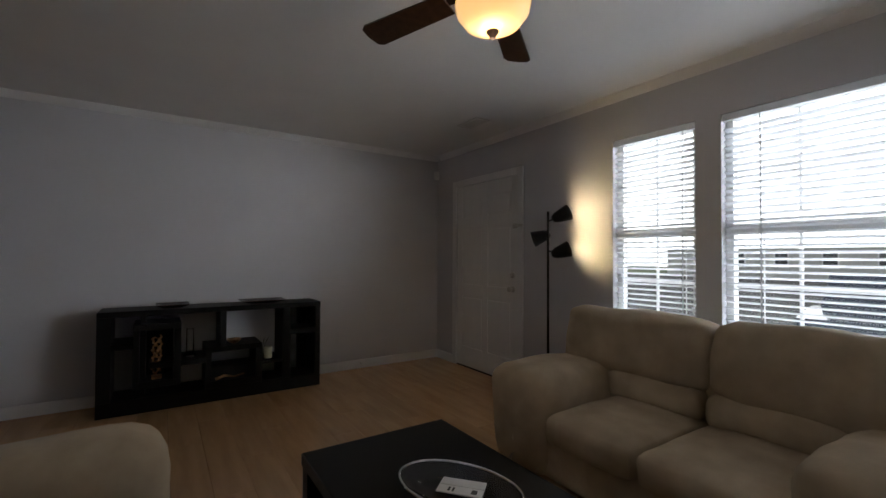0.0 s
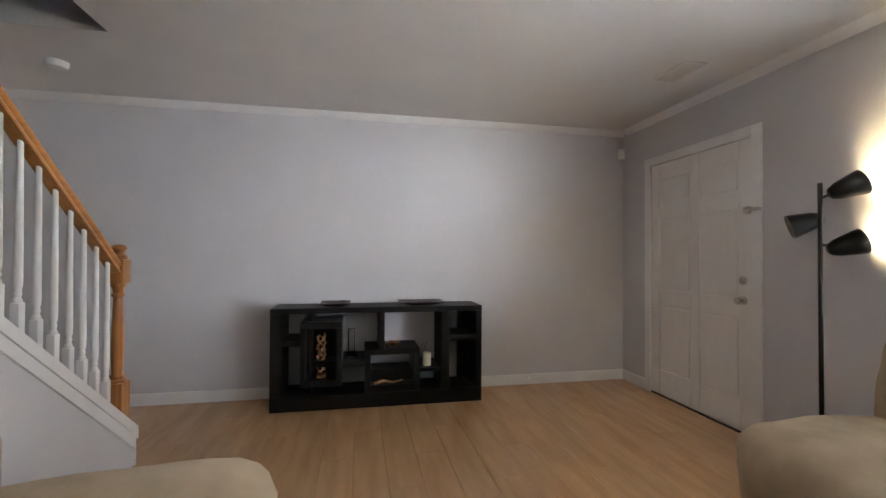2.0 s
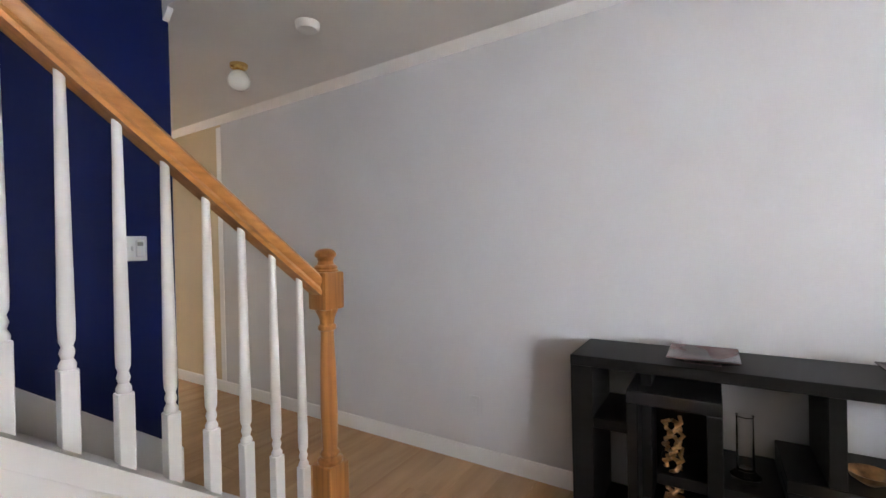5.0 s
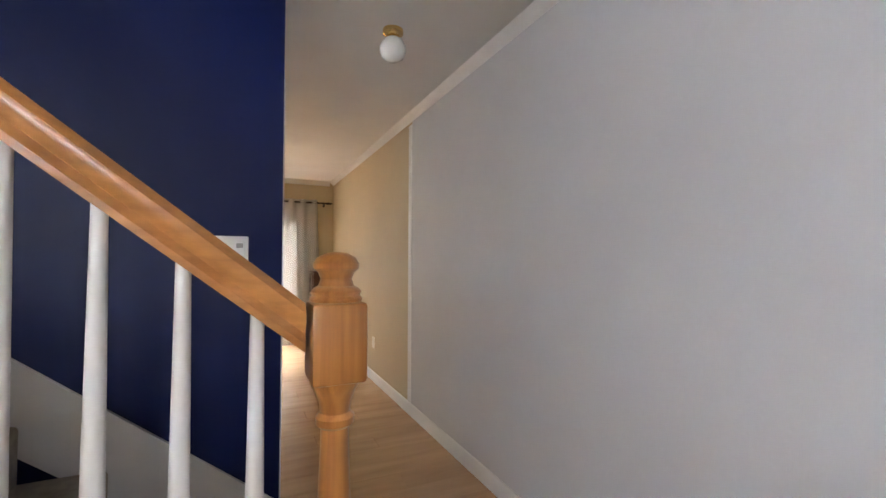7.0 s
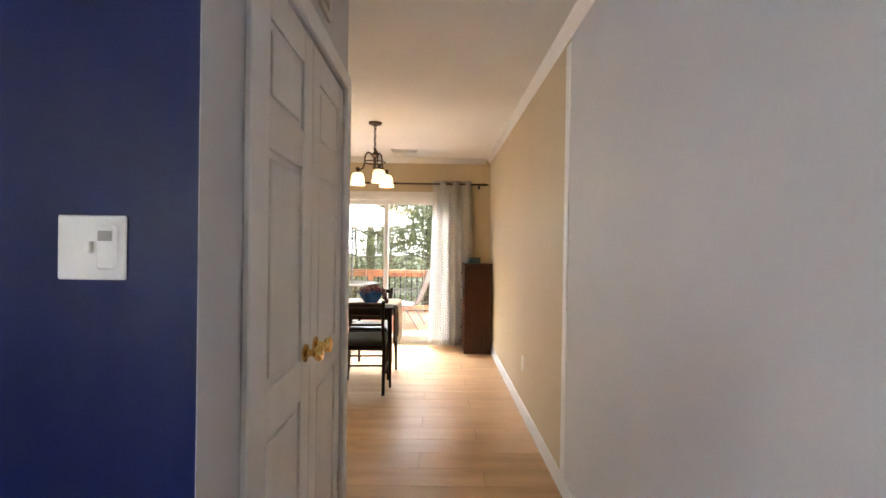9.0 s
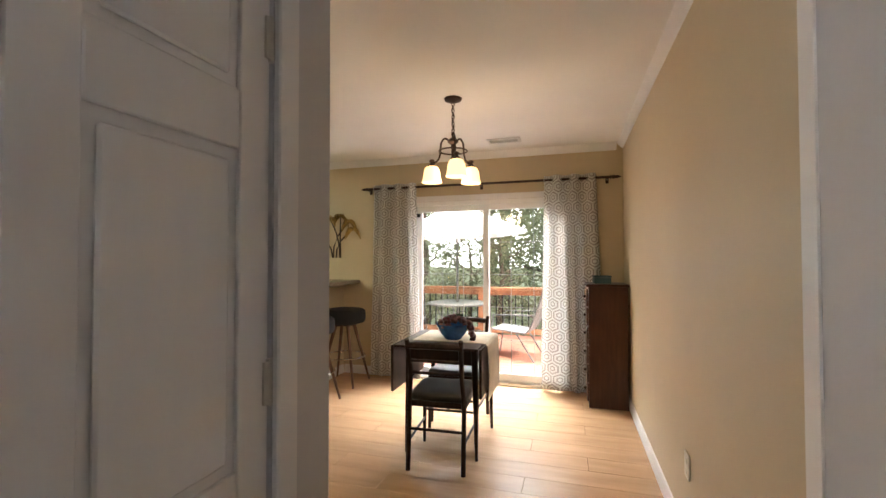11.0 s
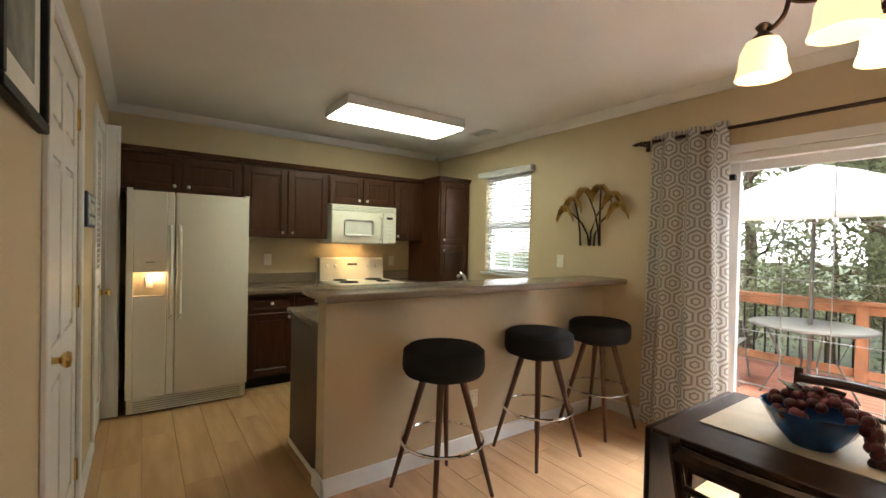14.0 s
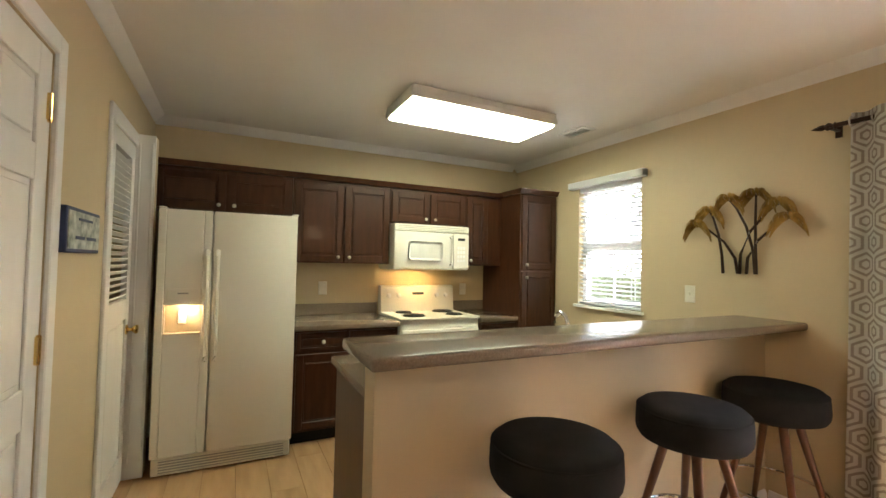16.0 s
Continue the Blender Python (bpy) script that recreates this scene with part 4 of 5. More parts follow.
part("frame", S().box(-0.19, 0.19, -0.014, 0, -0.11, -0.085, 0.003).box(-0.19, 0.19, -0.014, 0, 0.085, 0.11, 0.003).box(-0.19, -0.165, -0.0135, 0, -0.09, 0.09).box(0.165, 0.19, -0.0135, 0, -0.09, 0.09), M_GRILLE, t)
part("backing", S().box(-0.17, 0.17, -0.003, -0.0005, -0.09, 0.09), M_VENTD, t)
sm = S().box(-0.165, 0.165, -0.007, 0.007, -0.001, 0.001, m=pose(0, 0, 0, 40)).mesh("slat", M_GRILLE)
for i in range(9):
    part("slat", sm, M_GRILLE, t, m=pose(0, -0.008, -0.078 + i * 0.0195))

# ---- dining room ----
t = thing("curtain_rod", "dark bronze curtain rod with arrow finials", "curtain rod", pose(0, 7.575, 2.15))
part("rod", S().tube([(1.72, 0, 0), (4.32, 0, 0)], 0.0125, 12), M_BRONZE, t)
for sx, x in ((-1, 1.72), (1, 4.32)):
    part("finial", S().lathe([(0.013, 0), (0.02, 0.005), (0.012, 0.015), (0.022, 0.035), (0.012, 0.05), (0.016, 0.06), (0.012, 0.08), (0, 0.11)], 4, pose(x, 0, 0, 0, 90 * sx, 0)), M_BRONZE, t)
for x in (1.70, 3.02, 4.30):
    part("bracket", S().box(x - 0.008, x + 0.008, -0.01, 0.085, -0.02, -0.008, 0.002).box(x - 0.015, x + 0.015, 0.075, 0.085, -0.05, 0.02, 0.002), M_BRONZE, t)


def curtain(x0, x1, folds, seed, x0b, x1b):
    t = thing("curtain", "white grommet curtain with grey hexagon print", "curtain", pose(0, 7.575, 0), "patio door curtains")
    nu, nv, top, bot = folds * 14, 24, 2.195, 0.02
    bm = bmesh.new()
    uvl = bm.loops.layers.uv.new("UVMap")
    rows, us = [], []
    for j in range(nv + 1):
        f = j / nv
        row, uu, acc, prev = [], [], 0, None
        for i in range(nu + 1):
            g = i / nu
            ph = g * folds * 2 * math.pi
            amp = 0.036 * (1 + 0.5 * f * noise.noise((g * 3, seed, f)))
            x = (x0 + (x1 - x0) * g) * (1 - f) + (x0b + (x1b - x0b) * g) * f + 0.02 * f * math.sin(ph * 0.5 + seed)
            y = amp * math.sin(ph) + 0.018 * f * noise.noise((g * 5 + seed, f * 3, 1))
            v = Vector((x, y, top + (bot - top) * f))
            if prev is not None:
                acc += (Vector((x, y, 0)) - Vector((prev.x, prev.y, 0))).length
            prev = v
            row.append(bm.verts.new(v))
            uu.append(acc)
        rows.append(row)
        us.append(uu)
    for j in range(nv):
        for i in range(nu):
            fc = bm.faces.new((rows[j][i], rows[j][i + 1], rows[j + 1][i + 1], rows[j + 1][i]))
            fc.smooth = True
            for lp, (jj, ii) in zip(fc.loops, ((j, i), (j, i + 1), (j + 1, i + 1), (j + 1, i))):
                lp[uvl].uv = (us[0][ii], (top - bot) * (1 - jj / nv))
    me = bpy.data.meshes.new("cloth")
    bm.to_mesh(me)
    bm.free()
    me.materials.append(M_CURTAIN)
    ob = part("cloth", me, M_CURTAIN, t)
    so = ob.modifiers.new("thickness", "SOLIDIFY")
    so.thickness = 0.0015
    ring = S().tube([(0, 0.024 * math.cos(a * math.pi / 8), 0.024 * math.sin(a * math.pi / 8)) for a in range(16)], 0.004, 6, True).mesh("grommet", M_NICKEL)
    for k in range(folds * 2):
        g = (k + 0.5) / (folds * 2)
        part("grommet", ring, M_NICKEL, t, m=pose(x0 + (x1 - x0) * (k / (folds * 2)), 0, 2.15))


curtain(1.78, 2.29, 3, 1.0, 1.72, 2.36)
curtain(3.69, 4.19, 3, 4.0, 3.66, 4.25)

# chandelier
t = thing("chandelier", "bronze three-arm chandelier with lit frosted glass shades", "chandelier", pose(3.14, 6.03, 0))
part("canopy", S().lathe([(0, 2.5), (0.065, 2.5), (0.06, 2.485), (0.02, 2.47), (0, 2.47)], 24), M_BRONZE, t)
for i in range(9):
    z = 2.46 - i * 0.024
    pts = [(0.010 * math.cos(a * math.pi / 6), 0, z + 0.017 * math.sin(a * math.pi / 6)) for a in range(12)]
    part("chain_link", S().tube(pts, 0.003, 6, True), M_BRONZE, t, m=pose(0, 0, 0, 0, 0, 90 * (i % 2)))
part("cord", S().tube([(0.012 * math.sin(i * 1.9), 0.012 * math.cos(i * 1.9), 2.47 - i * 0.024) for i in range(10)], 0.003, 6), M_BRONZE, t)
part("stem", S().lathe([(0.006, 2.26), (0.014, 2.25), (0.01, 2.22), (0.035, 2.20), (0.04, 2.185), (0.014, 2.165), (0.012, 2.08), (0.022, 2.07), (0.012, 2.055), (0, 2.04)], 18), M_BRONZE, t)
part("ring", S().tube([(0.10 * math.cos(a * math.pi / 12), 0.10 * math.sin(a * math.pi / 12), 2.12) for a in range(24)], 0.006, 8, True), M_BRONZE, t)
for k in range(3):
    q = pose(0, 0, 0, 0, 0, -67 + 120 * k)
    arm = part("arm", S().tube(bend([(0.02, 0, 2.185), (0.06, 0, 2.218), (0.092, 0, 2.19), (0.10, 0, 2.12), (0.113, 0, 2.075), (0.145, 0, 2.05), (0.167, 0, 2.068)]), 0.007, 8).lathe([(0.012, 2.075), (0.022, 2.065), (0.012, 2.05), (0.03, 2.03), (0.028, 2.02), (0, 2.02)], 14, pose(0.167, 0, 0)), M_BRONZE, t, m=q)
    part("shade", S().lathe([(0.028, 2.025), (0.045, 2.018), (0.06, 1.985), (0.064, 1.94), (0.074, 1.905), (0.070, 1.905), (0.06, 1.94), (0.056, 1.982), (0.03, 2.012)], 24, pose(0.167, 0, 0)), M_SHADE, arm, "lit frosted bell shade")
lamp("chandelier_bulbs", "POINT", pose(3.14, 6.03, 1.88), 5.5, (1, 0.72, 0.43), 0.12)

# table
t = thing("dining_table", "dark walnut drop-leaf dining table", "table", pose(3.08, 6.20, 0))
part("tabletop", S().box(-0.33, 0.27, -0.33, 0.33, 0.73, 0.75, 0.004), M_WALNUT, t)
part("drop_leaf", S().box(-0.355, -0.335, -0.33, 0.33, 0.42, 0.745, 0.006), M_WALNUT, t, "hanging dark leaf")
part("drop_leaf", S().box(0.275, 0.295, -0.33, 0.33, 0.42, 0.745, 0.006), M_WALNUT, t, "hanging dark leaf")
part("apron", S().box(-0.24, 0.24, -0.29, -0.27, 0.63, 0.73).box(-0.24, 0.24, 0.27, 0.29, 0.63, 0.73).box(-0.24, -0.22, -0.27, 0.27, 0.63, 0.73).box(0.22, 0.24, -0.27, 0.27, 0.63, 0.73), M_WALNUT, t)
for sx in (-1, 1):
    for sy in (-1, 1):
        part("leg", S().tube([(sx * 0.235, sy * 0.28, 0.73), (sx * 0.25, sy * 0.29, 0)], 0.024, 8, r2=0.011), M_WALNUT, t)
t = thing("table_runner", "cream woven runner hanging over the table side", "runner", pose(3.08, 6.20, 0))
s = S()
prof = [(-0.26, 0.752), (0.26, 0.752), (0.285, 0.75), (0.300, 0.735), (0.305, 0.66), (0.31, 0.50), (0.306, 0.36)]
s.prism(prof + [(x + 0.003, z + 0.0035) for x, z in reversed(prof)], "y", -0.15, 0.30)
part("cloth", s, M_RUNNER, t)
t = thing("fruit_bowl", "cobalt blue glazed bowl on the dining table", "bowl", pose(3.10, 6.17, 0.755))
part("bowl", S().lathe([(0.06, 0), (0.065, 0.008), (0.10, 0.05), (0.135, 0.115), (0.13, 0.115), (0.09, 0.05), (0.05, 0.02), (0, 0.018)], 32), M_BOWL, t)
t = thing("grapes", "dark red grapes spilling over the blue bowl", "fruit", pose(3.10, 6.17, 0.755))
gm = S().ball((0, 0, 0), 0.017, 10).mesh("grape", M_GRAPE)
rg = random.Random(5)
for i in range(90):
    if i < 55:
        a, r = rg.random() * 6.28, 0.115 * math.sqrt(rg.random())
        p = (r * math.cos(a), r * math.sin(a), 0.10 + 0.055 * (1 - (r / 0.115) ** 2) + 0.02 * rg.random())
    else:
        u = rg.random()
        p = (0.12 + 0.03 * u + 0.02 * rg.random(), -0.05 + 0.05 * rg.random(), 0.12 - 0.13 * u + 0.02 * rg.random())
    part("grape", gm, M_GRAPE, t, m=pose(*p))
for i in range(4):
    part("leaf", S().prism([(0, -0.03), (0.05, 0), (0, 0.03), (-0.045, 0)], "z", -0.001, 0.001), M_LEAFD, t, m=pose(-0.05 + 0.03 * i, 0.03 * (i % 2), 0.165, 15 * i, 20, 50 * i))


def dining_chair():
    t = thing("dining_chair", "dark walnut ladder-back chair with black vinyl seat", "chair", None, "chairs at the drop-leaf table")
    part("seat", cushion(-0.20, 0.20, -0.02, 0.40, 0.43, 0.475, 0.02, 0.008), M_SEAT, t, "black padded vinyl seat")
    part("seat_frame", S().box(-0.19, 0.19, 0.0, 0.38, 0.39, 0.43, 0.004), M_WALNUT, t)
    for sx in (-1, 1):
        part("rear_leg", S().tube([(sx * 0.18, -0.05, 0), (sx * 0.18, -0.01, 0.42), (sx * 0.167, -0.03, 0.62), (sx * 0.175, -0.09, 0.84)], 0.016, 8), M_WALNUT, t)
        part("front_leg", S().tube([(sx * 0.19, 0.38, 0.42), (sx * 0.195, 0.39, 0)], 0.018, 8, r2=0.011), M_WALNUT, t)
        part("stretcher", S().tube([(sx * 0.18, -0.03, 0.18), (sx * 0.19, 0.385, 0.18)], 0.009, 8), M_WALNUT, t)
    for y, z in ((-0.035, 0.26), (0.385, 0.24)):
        part("stretcher", S().tube([(-0.185, y, z), (0.185, y, z)], 0.009, 8), M_WALNUT, t)
    for z, y, h in ((0.80, -0.075, 0.045), (0.70, -0.05, 0.022), (0.62, -0.03, 0.022)):
        part("back_slat", S().tube([(-0.167, y, z), (-0.09, y - 0.02, z + 0.004), (0, y - 0.028, z + 0.006), (0.09, y - 0.02, z + 0.004), (0.167, y, z)], h * 0.5, 8), M_WALNUT, t)
    return t


ch = dining_chair()
ch.matrix_world = pose(3.11, 5.73, 0, 0, 0, 3)
copy_thing(ch, pose(3.06, 6.74, 0, 0, 0, 178))

t = thing("chest", "tall narrow dark wood drawer chest beside curtain", "chest", pose(4.085, 7.19, 0))
part("body", S().box(0.01, 0.345, 0.0, 0.34, 0.0, 1.09, 0.004), M_DARKWOOD, t)
part("top", S().box(-0.01, 0.355, -0.012, 0.352, 1.09, 1.115, 0.005), M_DARKWOOD, t)
for i in range(6):
    dr = part("drawer", S().box(-0.006, 0.01, 0.02, 0.32, 0.05 + i * 0.172, 0.21 + i * 0.172, 0.004), M_DARKWOOD, t)
    part("pull", S().ball((-0.018, 0.17, 0.13 + i * 0.172), 0.013, 10), M_BRONZE, dr)
t = thing("tin_box", "small dark teal tin box on the chest", "box", pose(4.22, 7.34, 1.115, 0, 0, 10))
part("body", S().box(-0.075, 0.075, -0.05, 0.05, 0, 0.055, 0.006, 2), M_TEAL, t)
part("lid", S().box(-0.078, 0.078, -0.053, 0.053, 0.056, 0.074, 0.006, 2), M_TEAL, t)

# stools
t = thing("bar_stool", "round charcoal bar stool, walnut legs, chrome foot ring", "stool", pose(1.635, 5.795, 0, 0, 0, 3), "stools at the breakfast bar")
part("seat", S().lathe([(0.0, 0.65), (0.185, 0.65), (0.208, 0.657), (0.221, 0.678), (0.224, 0.70), (0.222, 0.758), (0.215, 0.781), (0.197, 0.798), (0.16, 0.805), (0.09, 0.809), (0, 0.811)], 40), M_CHARCOAL, t, "round charcoal fabric cushion")
part("piping", S().tube([(0.217 * math.cos(a * math.pi / 22), 0.217 * math.sin(a * math.pi / 22), 0.777) for a in range(44)], 0.004, 6, True), M_CHARCOAL, t)
part("seat_plate", S().lathe([(0.0, 0.628), (0.13, 0.628), (0.13, 0.652), (0, 0.652)], 24), M_WALNUT, t)
for k in range(4):
    a = math.pi / 4 + k * math.pi / 2
    part("leg", S().tube([(0.10 * math.cos(a), 0.10 * math.sin(a), 0.64), (0.28 * math.cos(a), 0.28 * math.sin(a), 0)], 0.021, 10, r2=0.011), M_LEG, t, "tapered walnut leg")
part("foot_ring", S().tube([(0.222 * math.cos(a * math.pi / 20), 0.222 * math.sin(a * math.pi / 20), 0.295) for a in range(40)], 0.009, 8, True), M_CHROME, t, "chrome foot ring")
copy_thing(t, pose(1.60, 6.585, 0, 0, 0, -2))
copy_thing(t, pose(1.57, 7.28, 0, 0, 0, 2))

# palm wall art
t = thing("palm_wall_art", "gold and bronze metal palm tree wall sculpture", "wall art", pose(1.20, YN - 0.025, 1.36))
r0 = random.Random(3)
for bx, tx, tz in ((-0.09, -0.165, 0.41), (0.0, -0.25, 0.325), (0.10, -0.045, 0.475), (0.105, 0.115, 0.49), (0.01, 0.235, 0.42), (0.05, 0.285, 0.33)):
    part("trunk", S().tube([(bx, 0, 0), (bx + (tx - bx) * 0.05, -0.006, tz * 0.3), (bx + (tx - bx) * 0.30, -0.01, tz * 0.62), (bx + (tx - bx) * 0.70, -0.012, tz * 0.88), (tx, -0.014, tz)], 0.010, 7, r2=0.006), M_BRONZE, t)
    for k in range(11):
        a = radians(-14 + k * 20.8 + r0.uniform(-6, 6))
        L = r0.uniform(0.11, 0.15)
        s = S()
        pts = []
        for i in range(8):
            f = i / 7
            pts.append((tx + L * (f - 0.25 * f * f) * math.cos(a), -0.02 - 0.035 * math.sin(f * 2.6) * (0.4 + 0.6 * math.sin(a)), tz + L * (0.62 * f * math.sin(a) + 0.12 * f - 0.88 * f * f), 0.019 * math.sin(math.pi * min(1, 0.10 + f * 0.90)) + 0.001))
        A, B, C = [], [], []
        for i, (x, y, z, w) in enumerate(pts):
            x2, _, z2, _ = pts[min(i + 1, 7)]
            x1, _, z1, _ = pts[max(i - 1, 0)]
            n = Vector((-(z2 - z1), x2 - x1)).normalized()
            A.append(s.bm.verts.new((x + n.x * w, y + 0.006, z + n.y * w)))
            C.append(s.bm.verts.new((x, y - 0.006, z)))
            B.append(s.bm.verts.new((x - n.x * w, y + 0.006, z - n.y * w)))
        for i in range(7):
            s.bm.faces.new((A[i], A[i + 1], C[i + 1], C[i]))
            s.bm.faces.new((C[i], C[i + 1], B[i + 1], B[i]))
        part("frond", s, M_GOLD, t, smooth=False)

# framed picture and sign
t = thing("framed_picture", "dark framed print with white mat beside the door", "picture", pose(2.11, YK, 1.94))
part("frame", S().box(-0.25, 0.25, 0.003, 0.03, -0.30, -0.27, 0.004).box(-0.25, 0.25, 0.003, 0.03, 0.27, 0.30, 0.004).box(-0.25, -0.22, 0.003, 0.0295, -0.27, 0.27, 0.004).box(0.22, 0.25, 0.003, 0.0295, -0.27, 0.27, 0.004), M_BLACK, t)
part("mat_board", S().box(-0.22, 0.22, 0.003, 0.012, -0.27, 0.27), M_MATB, t)
part("print", S().box(-0.14, 0.14, 0.012, 0.014, -0.19, 0.19), M_PICT, t)
t = thing("wall_sign", "small navy-framed sign with pale lettered panel", "sign", pose(0.57, YK, 1.487))
part("frame", S().box(-0.215, 0.215, 0.002, 0.028, -0.088, 0.088, 0.004), M_SIGNB, t)
part("panel", S().box(-0.198, 0.198, 0.028, 0.031, -0.073, 0.073), M_SIGNP, t)
part("lettering_bar", S().box(-0.09, 0.09, 0.031, 0.0325, 0.04, 0.05).box(-0.15, -0.02, 0.031, 0.0325, -0.035, -0.022).box(0.01, 0.12, 0.031, 0.0325, -0.035, -0.022), M_SIGNB, t)

# ---- kitchen ----
KNOB = S().lathe([(0.006, 0), (0.006, 0.012), (0.014, 0.018), (0.015, 0.024), (0.009, 0.029), (0, 0.03)], 12, pose(0, 0, 0, 0, 90, 0)).mesh("knob", M_NICKEL)


def cab_door(parent, y0, y1, z0, z1, x, knob=None, name="door"):
    """A panelled cabinet front that faces +x."""
    s = S().box(x, x + 0.012, y0, y1, z0, z1)
    w = 0.055 if z1 - z0 > 0.25 else 0.03
    for a, b, e, f in ((y0, y0 + w, z0, z1), (y1 - w, y1, z0, z1), (y0 + w, y1 - w, z0, z0 + w), (y0 + w, y1 - w, z1 - w, z1)):
        s.box(x + 0.012, x + 0.021, a, b, e, f, 0.003)
    s.box(x + 0.012, x + 0.018, y0 + w + 0.012, y1 - w - 0.012, z0 + w + 0.012, z1 - w - 0.012, 0.005)
    ob = part(name, s, M_DARKWOOD, parent, smooth=False)
    if knob:
        part("knob", KNOB, M_NICKEL, ob, "round nickel knob", pose(x + 0.02, *knob))


def cabinet(name, label, y0, y1, z0, z1, x1, fronts, kick=False, x0=XW + 0.005):
    t = thing(name, label, "cabinet")
    part("body", S().box(x0, x1, y0, y1, z0 + (0.10 if kick else 0), z1, 0.002), M_DARKWOOD, t)
    if kick:
        part("toe_kick", S().box(x0, x1 - 0.06, y0, y1, 0, 0.10), M_BLACK, t)
    for f in fronts:
        cab_door(t, *f[:4], x1, f[4], f[5] if len(f) > 5 else "door")
    return t


UX = -0.845
cabinet("wall_cabinet", "espresso two-door cabinet over the refrigerator", 4.25, 5.20, 1.74, 2.06, UX, [(4.26, 4.715, 1.75, 2.03, (4.67, 1.79)), (4.73, 5.185, 1.75, 2.03, (4.775, 1.79))])
cabinet("wall_cabinet", "espresso two-door wall cabinet with nickel knobs", 5.203, 6.03, 1.37, 2.06, UX, [(5.215, 5.61, 1.38, 2.03, (5.57, 1.42)), (5.625, 6.02, 1.38, 2.03, (5.665, 1.42))])
cabinet("wall_cabinet", "short espresso cabinet above the microwave", 6.033, 6.80, 1.745, 2.06, UX, [(6.045, 6.41, 1.755, 2.03, (6.37, 1.79)), (6.425, 6.79, 1.755, 2.03, (6.465, 1.79))])
cabinet("wall_cabinet", "narrow espresso wall cabinet beside the pantry", 6.803, 7.215, 1.37, 2.06, UX, [(6.815, 7.05, 1.38, 2.03, (6.855, 1.42))])
tagged(part("trim_cabinet_crown", S().prism([(UX - 0.06, 2.06), (UX + 0.03, 2.06), (UX + 0.05, 2.10), (UX - 0.06, 2.10)], "y", 4.25, 7.215), M_DARKWOOD), "dark moulding on the wall cabinets", "trim", kind="structure")
cabinet("pantry_cabinet", "tall espresso pantry cabinet by the window", 7.22, 7.655, 0, 2.07, -0.52, [(7.235, 7.64, 1.345, 2.05, (7.28, 1.39)), (7.235, 7.64, 0.12, 1.325, (7.28, 1.27))], True)
tagged(part("trim_pantry_crown", S().prism([(XW + 0.01, 2.07), (-0.50, 2.07), (-0.47, 2.115), (XW + 0.01, 2.115)], "y", 7.20, 7.656), M_DARKWOOD), "dark moulding on the pantry cabinet", "trim", kind="structure")
cabinet("base_cabinet", "espresso base cabinet with drawers and doors", 5.21, 6.03, 0, 0.86, -0.57, [(5.225, 5.61, 0.70, 0.84, (5.42, 0.77), "drawer"), (5.625, 6.02, 0.70, 0.84, (5.82, 0.77), "drawer"), (5.225, 5.61, 0.12, 0.68, (5.57, 0.64)), (5.625, 6.02, 0.12, 0.68, (5.665, 0.64))], True)
cabinet("base_cabinet", "narrow espresso base cabinet beside the stove", 6.815, 7.215, 0, 0.86, -0.57, [(6.83, 7.20, 0.70, 0.84, (7.0, 0.77), "drawer"), (6.83, 7.20, 0.12, 0.68, (6.87, 0.64))], True)
for y0, y1 in ((5.20, 6.032), (6.813, 7.218)):
    t = thing("countertop", "taupe laminate countertop with low backsplash", "countertop")
    part("top", S().box(XW + 0.002, -0.52, y0, y1, 0.86, 0.90, 0.008, 2), M_COUNTER, t)
    part("backsplash", S().box(XW + 0.002, XW + 0.02, y0, y1, 0.90, 1.0, 0.003), M_COUNTER, t)

t = thing("refrigerator", "almond-white side-by-side refrigerator with lit ice dispenser", "refrigerator", pose(0, 0, 0))
part("body", S().box(XW + 0.02, -0.47, 4.36, 5.185, 0.03, 1.69, 0.006), M_APPL, t)
s = S()
for a, b, e, f in ((4.352, 4.395, 0.13, 1.70), (4.605, 4.655, 0.13, 1.70), (4.395, 4.605, 0.13, 0.90), (4.395, 4.605, 1.085, 1.70)):
    s.box(-0.465, -0.40, a, b, e, f, 0.004)
fd = part("freezer_door", s, M_APPL, t)
part("dispenser_recess", S().box(-0.462, -0.455, 4.395, 4.605, 0.90, 1.085).box(-0.455, -0.41, 4.395, 4.40, 0.90, 1.085).box(-0.455, -0.41, 4.60, 4.605, 0.90, 1.085).box(-0.455, -0.40, 4.395, 4.605, 0.895, 0.905), M_WARMREC, fd)
part("dispenser_lever", S().box(-0.452, -0.44, 4.47, 4.52, 0.96, 1.05, 0.004), M_WPLATE, fd)
part("dispenser_bulb", S().ball((-0.43, 4.56, 1.06), 0.012, 10), M_BULB, fd)
part("control_panel", S().box(-0.401, -0.396, 4.41, 4.59, 1.11, 1.19, 0.003), M_APPL, fd)
part("control_mark", S().box(-0.397, -0.3945, 4.47, 4.53, 1.155, 1.165), M_APPLG, fd)
part("handle", S().tube([(-0.40, 4.63, 1.44), (-0.36, 4.63, 1.40), (-0.355, 4.63, 1.08), (-0.36, 4.63, 0.76), (-0.40, 4.63, 0.72)], 0.014, 8), M_APPL, fd)
rd = part("fridge_door", S().box(-0.465, -0.40, 4.662, 5.188, 0.13, 1.70, 0.005, 2), M_APPL, t)
part("handle", S().tube([(-0.40, 4.69, 1.44), (-0.36, 4.69, 1.40), (-0.355, 4.69, 1.08), (-0.36, 4.69, 0.76), (-0.40, 4.69, 0.72)], 0.014, 8), M_APPL, rd)
